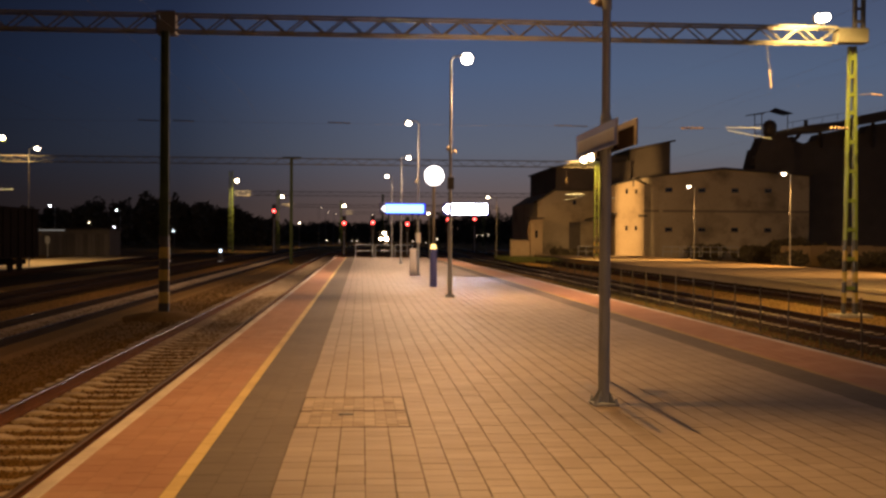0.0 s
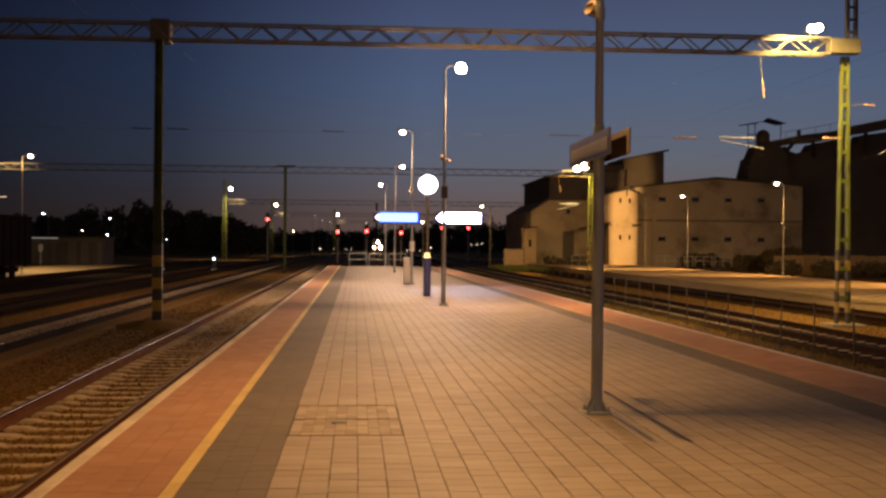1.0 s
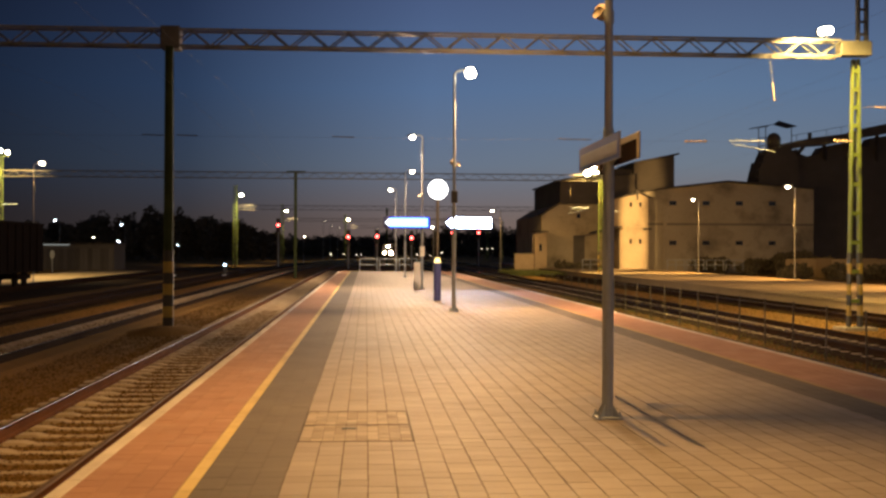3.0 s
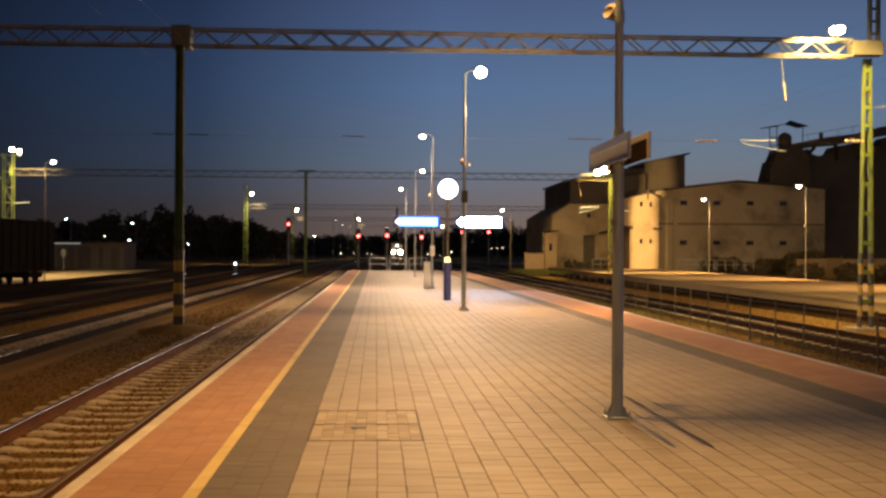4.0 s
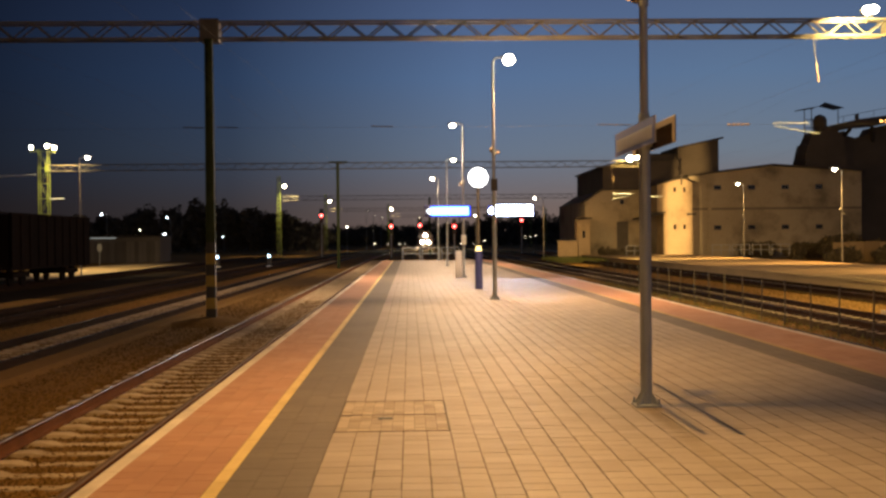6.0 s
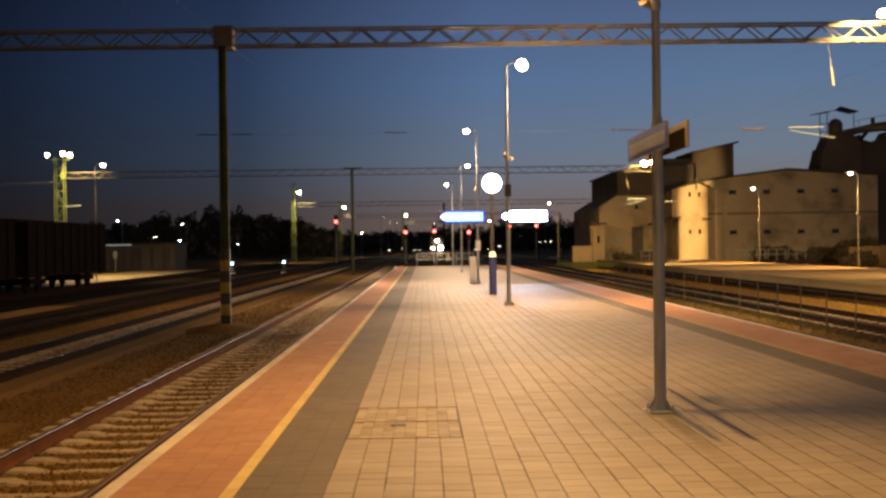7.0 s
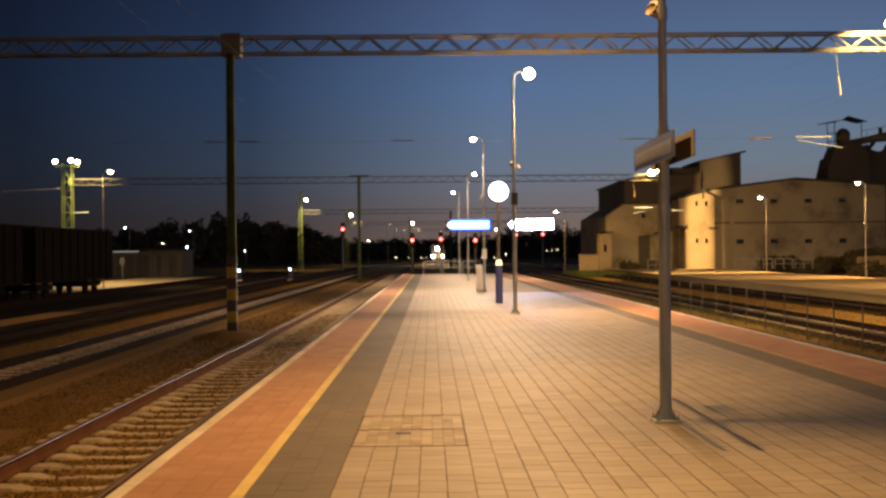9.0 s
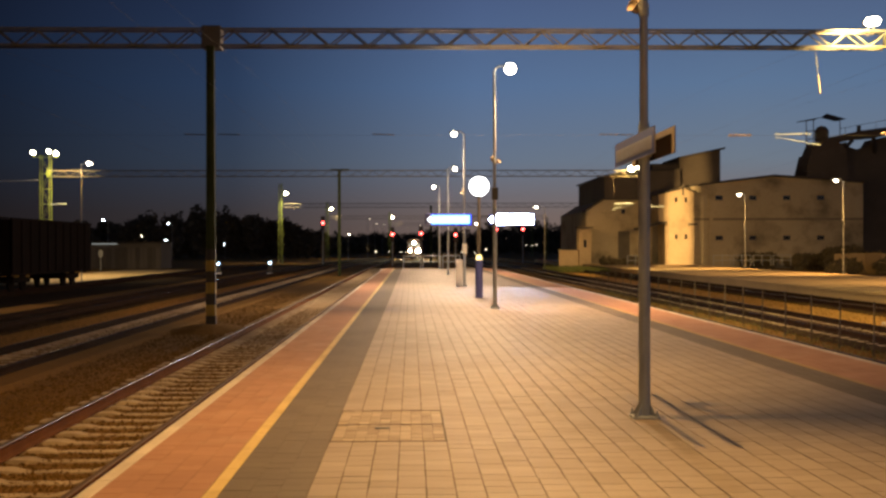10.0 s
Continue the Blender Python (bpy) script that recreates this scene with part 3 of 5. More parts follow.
# ---------------------------------------------------------------- platform lamps
def lamp_post(side, label, horn=True, box_z=None, bowl=0.115):
    t = base("lamp_post", Matrix.Identity(4), label, "lamp post", "lamps of the island platform")
    bm = B()
    tube(bm, (0, 0, 0.02), (0, 0, 2.75), 0.056, 0.054, 16)
    part("lower_pole", bm, GALV, t, smooth=True)
    bm = B()
    tube(bm, (0, 0, 2.75), (0, 0, 2.80), 0.054, 0.042, 16)
    tube(bm, (0, 0, 2.80), (0, 0, 6.26), 0.042, 0.032, 16)
    part("upper_pole", bm, GALV, t, smooth=True)
    bm = B()
    box(bm, -0.125, 0.125, -0.125, 0.125, 0.0, 0.022, 0.006)
    for a in range(4):
        ca, sa = cos(pi / 4 + a * pi / 2), sin(pi / 4 + a * pi / 2)
        vs = [bm.verts.new(p) for p in ((0.05 * ca, 0.05 * sa, 0.02), (0.135 * ca, 0.135 * sa, 0.02), (0.05 * ca, 0.05 * sa, 0.15))]
        ws = [bm.verts.new((v.co.x - 0.008 * sa, v.co.y + 0.008 * ca, v.co.z)) for v in vs]
        bm.faces.new(vs)
        bm.faces.new(ws[::-1])
        for i in range(3):
            bm.faces.new((vs[i], ws[i], ws[(i + 1) % 3], vs[(i + 1) % 3]))
    part("base_plate", bm, GALV, t)
    for a in range(4):
        bm = B()
        x, y = 0.098 * (1 if a % 2 else -1), 0.098 * (1 if a > 1 else -1)
        tube(bm, (x, y, 0.02), (x, y, 0.045), 0.018, 0.018, 6)
        tube(bm, (x, y, 0.045), (x, y, 0.075), 0.009, 0.009, 6)
        part("bolt", bm, GALV, t)
    bm = B()
    pts = [Vector((0, 0, 6.2)), Vector((side * 0.02, 0, 6.30)), Vector((side * 0.09, 0, 6.36)), Vector((side * 0.28, 0, 6.40))]
    bent(bm, pts, 0.024, 10)
    part("arm", bm, GALV, t, smooth=True)
    head = B()
    m = Matrix.Translation((side * 0.43, 0, 6.36)) @ Matrix.Rotation(radians(90), 4, "Y") @ Matrix.Diagonal((0.6, 0.9, 1, 1))
    lathe(head, [(0.03, -0.2), (0.08, -0.16), (0.11, -0.05), (0.115, 0.05), (0.08, 0.13), (0.03, 0.15)], 16, m)
    luminaire = part("luminaire", head, GALV, t, smooth=True)
    lens = B()
    ball(lens, (side * 0.42, 0, 6.315), bowl, 0.95, 18)
    part("lens", lens, LAMP_GLOW, luminaire, "glowing lamp bowl", smooth=True)
    if horn:
        bm = B()
        m = Matrix.Translation((side * 0.075, -0.02, 3.86)) @ Matrix.Rotation(radians(side * 60), 4, "Y") @ Matrix.Rotation(radians(30), 4, "X") @ Matrix.Scale(0.62, 4)
        lathe(bm, [(0.03, -0.10), (0.035, -0.02), (0.05, 0.03), (0.085, 0.08), (0.105, 0.10), (0.09, 0.085), (0.01, 0.06)], 14, m)
        sp = part("loudspeaker", bm, HORN, t, "beige horn loudspeaker", smooth=True)
        bm = B()
        tube(bm, (0, 0, 3.84), (side * 0.1, -0.03, 3.87), 0.012)
        tube(bm, (0, 0, 3.79), (0, 0, 3.91), 0.05, 0.05, 14)
        part("bracket", bm, GALV, sp)
        # extra horn behind the pole, added to cast the blob of shadow on the paving
        bm = B()
        m = Matrix.Translation((side * 0.02, 0.29, 3.95)) @ Matrix.Scale(1.15, 4) @ Matrix.Rotation(radians(-70), 4, "X") @ Matrix.Rotation(radians(-side * 25), 4, "Y")
        lathe(bm, [(0.025, -0.08), (0.03, -0.02), (0.05, 0.03), (0.075, 0.06), (0.01, 0.045)], 12, m)
        sp = part("loudspeaker", bm, HORN, t, "beige horn loudspeaker", smooth=True)
        part("bracket", tube(B(), (0, 0, 3.95), (side * 0.02, 0.27, 3.95), 0.012), GALV, sp)
    if box_z:
        part("junction_box", box(B(), -0.085, 0.085, -0.14, -0.056, box_z - 0.16, box_z + 0.16, 0.01), PLASTIC, t)
    part("inspection_door", box(B(), -0.03, 0.03, -0.0595, -0.05, 0.6, 0.95, 0.004), GALV, t)
    return t


first = {}
for (y, side), (hz, bz) in zip(LAMP_POSTS, ((True, None), (True, None), (True, 3.02), (True, None), (False, None), (False, None))):
    key = (side, hz, bz)
    m = pose(POST_X, y, 0)
    if key in first:
        copy_thing(first[key], m)
    else:
        t = lamp_post(side, "slim galvanised lamp post with a lit bowl lamp on the platform", hz, bz, 0.15 if bz else 0.115)
        t.matrix_world = m
        first[key] = t


def name_board(x, face):
    t = base("name_board", pose(POST_X + x, 10.70, 2.545), "long blue station name board with pale lettering field", "sign", "name boards of the platform")
    part("panel", box(B(), -0.006, 0.006, -0.88, 1.0, -0.118, 0.118, 0.003), SIGN_BACK, t)
    part("blue_face", box(B(), face * 0.0065, face * 0.0085, -0.879, 0.999, -0.117, 0.117), BLUE_SIGN, t)
    part("lettering_field", box(B(), face * 0.009, face * 0.0105, -0.79, 0.90, -0.075, 0.045), SIGN_GREY, t)
    part("back_sheet", box(B(), -face * 0.0085, -face * 0.0065, -0.79, 0.80, -0.117, 0.06), RUST, t, "dark brown back sheet")
    rng = random.Random(8)
    y = -0.71
    while y < 0.78:
        w = rng.choice((0.05, 0.07, 0.085))
        part("letter_bar", box(B(), face * 0.011, face * 0.012, y, y + w, -0.055, 0.025), LETTER, t)
        y += w + rng.choice((0.03, 0.035))
    for zz in (-0.07, 0.07):
        bm = B()
        box(bm, min(-face * 0.0065, -x + face * 0.03), max(-face * 0.0065, -x + face * 0.03), 0.0, 0.08, zz - 0.015, zz + 0.015)
        part("bracket", bm, GALV, t)
    return t


name_board(-0.095, -1)
name_board(0.078, 1)


def station_clock():
    t = base("station_clock", pose(2.30, 36.29, 0), "round lit station clock on a blue-sleeved post", "clock")
    part("post", tube(B(), (0, 0, 0.02), (0, 0, 3.25), 0.05, 0.045, 16), STEEL_DARK, t, smooth=True)
    part("sleeve", tube(B(), (0, 0, 0.0), (0, 0, 1.22), 0.12, 0.12, 20), BLUE_PAINT, t, "dark blue sleeve", smooth=True)
    part("cap", tube(B(), (0, 0, 1.22), (0, 0, 1.37), 0.105, 0.07, 20), AMBER_GLOW, t, "small lit cap", smooth=True)
    bm = B()
    m = Matrix.Translation((0, 0, 3.56)) @ Matrix.Rotation(radians(90), 4, "X")
    lathe(bm, [(0.27, -0.10), (0.312, -0.09), (0.312, 0.09), (0.27, 0.10)], 40, m)
    part("case", bm, STEEL_DARK, t, smooth=True)
    for s in (-1, 1):
        bm = B()
        m = Matrix.Translation((0, s * 0.103, 3.56)) @ Matrix.Rotation(radians(90), 4, "X")
        lathe(bm, [(0.300, -0.006), (0.308, 0.0), (0.300, 0.006)], 40, m)
        part("dial", bm, CLOCK_GLOW, t, "glowing white dial", smooth=True)


station_clock()


def display(x0, x1, label, rim=0.095, field=DISPLAY_GLOW, arrow=0.18, tip=DISPLAY_GLOW):
    y, z0, z1 = 46.70, 2.52, 3.0
    xm, hw = (x0 + x1) / 2, (x1 - x0) / 2
    t = base("departure_display", pose(xm, y, (z0 + z1) / 2), label, "display", "departure displays")
    hh = (z1 - z0) / 2
    part("housing", box(B(), -hw, hw, -0.08, 0.10, -hh, hh, 0.02), BLUE_PAINT, t)
    part("border", box(B(), -hw + 0.25, hw - 0.02, -0.086, -0.081, -hh + 0.03, hh - 0.03), DISPLAY_BLUE, t, "glowing blue border")
    bm = B()
    vs = [bm.verts.new(p) for p in ((-hw + 0.23 - arrow, -0.0925, 0), (-hw + 0.235, -0.0925, arrow), (-hw + 0.235, -0.0925, -arrow))]
    ws = [bm.verts.new((v.co.x, -0.087, v.co.z)) for v in vs]
    bm.faces.new(vs)
    bm.faces.new(ws[::-1])
    for i in range(3):
        bm.faces.new((vs[i], vs[(i + 1) % 3], ws[(i + 1) % 3], ws[i]))
    part("arrow", bm, tip, t, "glowing arrow")
    part("text_field", box(B(), -hw + 0.27, hw - rim * 1.2, -0.092, -0.087, -hh + rim, hh - rim), field, t, "overbright lit text field")
    for s in (-0.6, 0.6):
        part("mounting_lug", box(B(), s * hw - 0.05, s * hw + 0.05, 0.095, 0.125, 0.08, 0.20), PLASTIC, t)
    return t


display(0.72, 2.62, "lit blue departure display with an arrow hanging from a bracket", 0.07, DISPLAY_CYAN, 0.16, ARROW_GLOW)
display(3.32, 5.20, "overbright white departure display hanging from a bracket", 0.035, arrow=0.21)
arm = base("display_bracket", pose(POST_X, 46.86, 2.90), "thin dark cross arm that carries the departure displays", "bracket")
part("cross_arm", tube(B(), (-1.3, -0.03, 0), (2.6, -0.03, 0), 0.022, 0.022, 12), PLASTIC, arm)
part("clamp", box(B(), -0.07, 0.07, -0.065, 0.06, -0.06, 0.06, 0.01), PLASTIC, arm)

cab = base("ticket_cabinet", pose(2.11, 46.70, 0), "narrow white ticket validator cabinet beside the lamp post", "cabinet")
part("body", box(B(), -0.13, 0.13, -0.14, 0.14, 0.0, 1.12, 0.015), WHITE_PAINT, cab)
part("door", box(B(), -0.11, 0.11, -0.146, -0.1405, 0.08, 1.05), WHITE_PAINT, cab)
meter = base("meter_box", pose(POST_X, 46.76, 1.57), "grey equipment box strapped to the lamp post", "box")
part("body", box(B(), -0.10, 0.10, -0.09, 0.045, -0.21, 0.21, 0.012), WHITE_PAINT, meter)
part("lid", box(B(), -0.085, 0.085, -0.096, -0.0905, -0.185, 0.185), WHITE_PAINT, meter)


def end_railing():
    for k, x in enumerate((-0.45, 1.05, 2.55)):
        t = base("platform_end_railing", pose(x, 86.6, 0), "grey tubular steel railing across the platform end", "railing", "railings at the platform end")
        for s in (0.0, 1.32):
            part("post", tube(B(), (s, 0, -0.01), (s, 0, 0.98), 0.03, 0.03, 10), GALV, t)
        part("top_rail", tube(B(), (0, 0, 0.98), (1.32, 0, 0.98), 0.028, 0.028, 10), GALV, t)
        part("mid_rail", tube(B(), (0, 0, 0.52), (1.32, 0, 0.52), 0.022, 0.022, 10), GALV, t)


end_railing()


# ---------------------------------------------------------------- overhead line gantries
def lattice_mast(parent, x, y, z0, z1, w0, w1, material, thin=0.07, bands=False):
    """Two channel chords joined by battens, across the tracks."""
    mast = part("mast", tube(B(), (x, y, z0 + 0.02), (x, y, z0 + 0.12), 0.04, 0.04, 6), material, parent, "painted steel mast")
    H = z1 - z0
    for s in (-1, 1):
        bm = B()
        th = thin if s < 0 else thin * 1.7
        for a, b in ((0, 1),):
            xb, xt = x + s * (w0 / 2 - th / 2), x + s * (w1 / 2 - th / 2)
            vs = []
            for xx, zz in ((xb, z0), (xt, z1)):
                vs.append([bm.verts.new((xx + dx, y + dy, zz)) for dx, dy in ((-th / 2, -0.1), (th / 2, -0.1), (th / 2, 0.1), (-th / 2, 0.1))])
            for i in range(4):
                bm.faces.new((vs[0][i], vs[0][(i + 1) % 4], vs[1][(i + 1) % 4], vs[1][i]))
            bm.faces.new(vs[0][::-1])
            bm.faces.new(vs[1])
        part("chord", bm, material, mast)
    z = z0 + 0.9
    while z < z1 - 0.25:
        w = w0 + (w1 - w0) * (z - z0) / H
        part("batten", box(B(), x - w / 2 + 0.02, x + w / 2 - 0.02, y - 0.104, y - 0.094, z - 0.06, z + 0.06), material, mast)
        part("batten", box(B(), x - w / 2 + 0.02, x + w / 2 - 0.02, y + 0.094, y + 0.104, z - 0.06, z + 0.06), material, mast)
        z += 0.9 if z < z0 + 5.4 else 0.56
    if bands:
        z, k = z0 + 0.12, 0
        while z < z0 + 2.1:
            w = w0 + (w1 - w0) * (z + 0.16 - z0) / H
            for s in (-1, 1):
                th = thin if s < 0 else thin * 1.7
                xc = x + s * (w / 2 - th / 2)
                part("warning_band", box(B(), xc - th / 2 - 0.006, xc + th / 2 + 0.006, y - 0.107, y + 0.107, z, z + 0.32), BAND_BLACK if k % 2 == 0 else BAND_YELLOW, mast)
            z, k = z + 0.324, k + 1
    return mast


def lattice_beam(parent, x0, x1, y, z0, z1, depth, material, step=0.56, singles=True, c=0.06, lr=0.022):
    beam = part("beam", box(B(), x0, x1, y - depth / 2, y - depth / 2 + c, z1 - c, z1), material, parent, "lattice beam over the tracks")
    for yy, zz in ((y + depth / 2 - c, z1 - c), (y - depth / 2, z0), (y + depth / 2 - c, z0)):
        part("chord", box(B(), x0, x1, yy, yy + c, zz, zz + c), material, beam)
    n = 2 * int((x1 - x0) / step / 2)
    w, zm, hz = (x1 - x0) / n, (z0 + z1) / 2, (z1 - z0) / 2 - 0.035
    s = depth / 2 - 0.03
    rise = part("lacing_bar", tube(B(), (-w / 2, 0, -hz), (w / 2, 0, hz), lr, lr, 4, False), material, beam).data
    fall = part("lacing_bar", tube(B(), (-w / 2, 0, hz), (w / 2, 0, -hz), lr, lr, 4, False), material, beam).data
    left = part("bottom_bar", tube(B(), (-w, -s, 0), (w, s, 0), lr * 0.8, lr * 0.8, 4, False), material, beam).data
    right = part("bottom_bar", tube(B(), (-w, s, 0), (w, -s, 0), lr * 0.8, lr * 0.8, 4, False), material, beam).data
    for me in (rise, fall, left, right):
        for o in [o for o in beam.children if o.data == me]:
            bpy.data.objects.remove(o)
    if singles:
        for k in range(n):
            for yy in (y - s, y + s):
                o = new("lacing_bar", rise if k % 2 else fall)
                o.parent, o.location = beam, (x0 + w * (k + 0.5), yy, zm)
        for k in range(n // 2):
            o = new("bottom_bar", left if k % 2 else right)
            o.parent, o.location = beam, (x0 + 2 * w * (k + 0.5), y, z0 + 0.03)
    else:
        bm = B()
        for k in range(n):
            for yy in (y - s, y + s):
                a = hz if k % 2 else -hz
                tube(bm, (x0 + w * k, yy, zm - a), (x0 + w * (k + 1), yy, zm + a), lr, lr, 4, False)
        tagged(part("lacing", bm, material, beam), kind="stuff")
    return beam


def floodlight(parent, x, y, z, r=0.2, tilt=0):
    head = part("floodlight", box(B(), -r, r, -0.02, r * 1.3, -r * 0.8, r * 0.8, 0.03, pose(x, y + 0.04, z, tilt)), STEEL_DARK, parent)
    part("stem", tube(B(), (x, y + 0.12, z - r - 0.25), (x, y + 0.12, z), 0.03), STEEL_DARK, head)
    bm = B()
    ball(bm, (x, y - 0.02, z), r * 1.05, 0.9, 14)
    part("lens", bm, FLOOD_GLOW, head, "glowing floodlight lens", smooth=True)


def insulator(parent, p, q, r=0.055, n=5, name="insulator"):
    p, q = Vector(p), Vector(q)
    L = (q - p).length
    rows = [(0.02, 0)]
    for k in range(n):
        a, b = L * (k + 0.15) / n, L * (k + 0.85) / n
        rows += [(0.022, a), (r, (a + b) / 2 - 0.01), (r, (a + b) / 2 + 0.01), (0.022, b)]
    rows.append((0.02, L))
    bm = B()
    lathe(bm, rows, 10, Matrix.Translation(p) @ (q - p).to_track_quat("Z", "Y").to_matrix().to_4x4())
    return part(name, bm, PORCELAIN, parent, "glazed insulator", smooth=True)


def hanging_drop(parent, x, y, z):
    d = part("drop_rod", tube(B(), (x, y, z), (x + 0.09, y, z - 0.82), 0.009, 0.009, 8), BEAM, parent)
    insulator(d, (x + 0.09, y, z - 0.82), (x + 0.15, y, z - 1.37), 0.022, 7)


# gantry over the near tracks
g = base("overhead_line_gantry", Matrix.Identity(4), "lattice steel gantry over the tracks with yellow-green masts and a floodlight", "gantry", "gantries of the overhead line")
lattice_mast(g, 15.05, 34.0, GROUND_Z, 7.55, 0.44, 0.22, MAST_GREEN, 0.05, True)
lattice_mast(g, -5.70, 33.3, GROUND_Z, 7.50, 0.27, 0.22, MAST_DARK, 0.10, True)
lattice_mast(g, -27.5, 33.0, GROUND_Z, 7.55, 0.60, 0.30, MAST_GREEN, 0.075, True)
lattice_beam(g, -28.0, 14.35, 33.65, 7.52, 8.06, 0.5, BEAM)
part("beam_end", box(B(), 14.36, 15.32, 33.42, 33.88, 7.58, 8.02, 0.02), BEAM, g)
bm = B()
for s in (-0.13, 0.13):
    box(bm, 15.1 + s - 0.04, 15.1 + s + 0.04, 33.56, 33.74, 8.04, 9.6)
for k in range(4):
    box(bm, 14.97, 15.23, 33.55, 33.57, 8.2 + 0.38 * k, 8.28 + 0.38 * k)
part("mast_head", bm, STEEL_DARK, g)
part("cap", box(B(), -5.98, -5.42, 33.34, 33.96, 7.46, 8.12, 0.03), STEEL_DARK, g)
floodlight(g, 13.74, 33.35, 8.27, 0.13)
floodlight(g, 13.92, 33.35, 8.30, 0.13)
hanging_drop(g, 12.13, 33.4, 7.53)
part("foundation", box(B(), 14.55, 15.6, 33.55, 34.45, GROUND_Z - 0.3, GROUND_Z + 0.10, 0.02), CONCRETE, g)
part("mound", lathe(B(), [(1.5, -0.05), (1.0, 0.10), (0.55, 0.19), (0.1, 0.20)], 14, Matrix.Translation((-5.7, 33.2, GROUND_Z))), GROUND, g, "low gravel mound at the mast foot")
part("foundation", box(B(), -28.0, -27.0, 32.5, 33.5, GROUND_Z - 0.3, GROUND_Z + 0.10, 0.02), CONCRETE, g)

# cross span with registration arms
span = base("cross_span", Matrix.Identity(4), "cross span wire with glazed insulators and registration arms", "overhead line")
part("span_wire", tube(B(), (-27.4, 33.5, 4.92), (14.9, 33.5, 4.92), 0.002, 0.002, 5), STEEL_DARK, span)
insulator(span, (9.55, 33.5, 4.92), (10.25, 33.5, 4.93), 0.04)
insulator(span, (14.15, 33.5, 4.98), (14.75, 33.5, 4.98))
part("registration_arm", tube(B(), (10.92, 33.45, 4.95), (12.0, 33.45, 4.95), 0.016, 0.016, 8), GALV, span)
part("registration_arm", tube(B(), (10.95, 33.4, 4.86), (12.3, 33.4, 4.62), 0.013, 0.013, 8), GALV, span)
part("side_arm", tube(B(), (15.15, 33.7, 6.03), (15.46, 33.5, 6.03), 0.012), STEEL_DARK, span)
insulator(span, (15.44, 33.5, 6.03), (15.80, 33.5, 6.0), 0.03)
part("registration_arm", tube(B(), (15.9, 33.4, 4.5), (17.4, 33.4, 5.4), 0.018, 0.018, 8), GALV, span)
for xa, xb in ((-6.5, -5.9), (-5.5, -4.9), (-1.0, -0.35), (5.7, 6.7)):
    part("registration_arm", tube(B(), (xa, 33.45, 4.95), (xb, 33.45, 4.93), 0.014, 0.014, 8), STEEL_DARK, span)

# further gantries
g = base("overhead_line_gantry", Matrix.Identity(4), "distant lattice gantry with lit yellow-green masts and floodlights", "gantry", "gantries of the overhead line")
G2 = 98.0
lattice_mast(g, 20.55, G2, GROUND_Z, 8.0, 0.60, 0.45, MAST_GREEN, 0.1, True)
lattice_beam(g, -30.9, 20.8, G2 - 0.2, 7.72, 8.28, 0.5, FAR_BEAM, 0.62, True, 0.045, 0.013)
part("beam", box(B(), -30.9, -30.6, G2 - 0.46, G2 + 0.06, 7.7, 8.3), MAST_GREEN, g)
bm = B()
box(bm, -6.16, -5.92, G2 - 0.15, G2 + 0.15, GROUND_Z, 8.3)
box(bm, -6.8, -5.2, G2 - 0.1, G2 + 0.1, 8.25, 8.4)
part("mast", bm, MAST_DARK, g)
# tower mast at the far end of the beam
tw = part("tower_mast", box(B(), -31.6, -30.55, G2 - 0.55, G2 + 0.4, GROUND_Z, GROUND_Z + 0.15), MAST_GREEN, g, "four-legged lattice tower mast")
for sx in (-31.50, -30.72):
    for sy in (G2 - 0.4, G2 + 0.2):
        part("leg", box(B(), sx, sx + 0.065, sy, sy + 0.065, GROUND_Z + 0.1, 9.6), MAST_GREEN, tw)
z, k = 0.2, 0
while z < 9.2:
    for sy in (G2 - 0.36, G2 + 0.24):
        part("cross_bar", tube(B(), (-31.46, sy, z), (-30.68, sy, z), 0.025, 0.025, 5), MAST_GREEN, tw)
        a, b = (-31.46, -30.68) if k % 2 else (-30.68, -31.46)
        part("brace", tube(B(), (a, sy, z), (b, sy, z + 1.3), 0.022, 0.022, 5), MAST_GREEN, tw)
    z, k = z + 1.3, k + 1
for x, z in ((-31.95, 9.75), (-30.62, 9.85), (-30.02, 9.70)):
    floodlight(g, x, G2 - 0.65, z, 0.16)
part("outrigger", box(B(), -32.1, -29.9, G2 - 0.6, G2 - 0.54, 9.36, 9.41), MAST_GREEN, tw)
part("tension_arm", tube(B(), (-31.6, G2 - 0.5, 7.45), (-36.5, G2 - 0.5, 7.25), 0.05, 0.03, 8), GALV, g)
part("stay_arm", tube(B(), (-30.5, G2 - 0.5, 5.35), (-29.2, G2 - 0.5, 5.4), 0.04, 0.04, 8), GALV, g)
floodlight(g, 19.9, G2 - 0.5, 8.70, 0.36)
floodlight(g, 19.2, G2 - 0.5, 8.40, 0.26)
hanging_drop(g, 17.6, G2 - 0.5, 7.72)
part("registration_arm", tube(B(), (17.7, G2 - 0.5, 5.35), (19.3, G2 - 0.5, 5.38), 0.05), GALV, g)
part("registration_arm", tube(B(), (17.5, G2 - 0.5, 4.85), (19.2, G2 - 0.5, 5.25), 0.03), GALV, g)
part("registration_arm", tube(B(), (20.9, G2 - 0.5, 5.1), (22.0, G2 - 0.5, 5.1), 0.05), GALV, g)


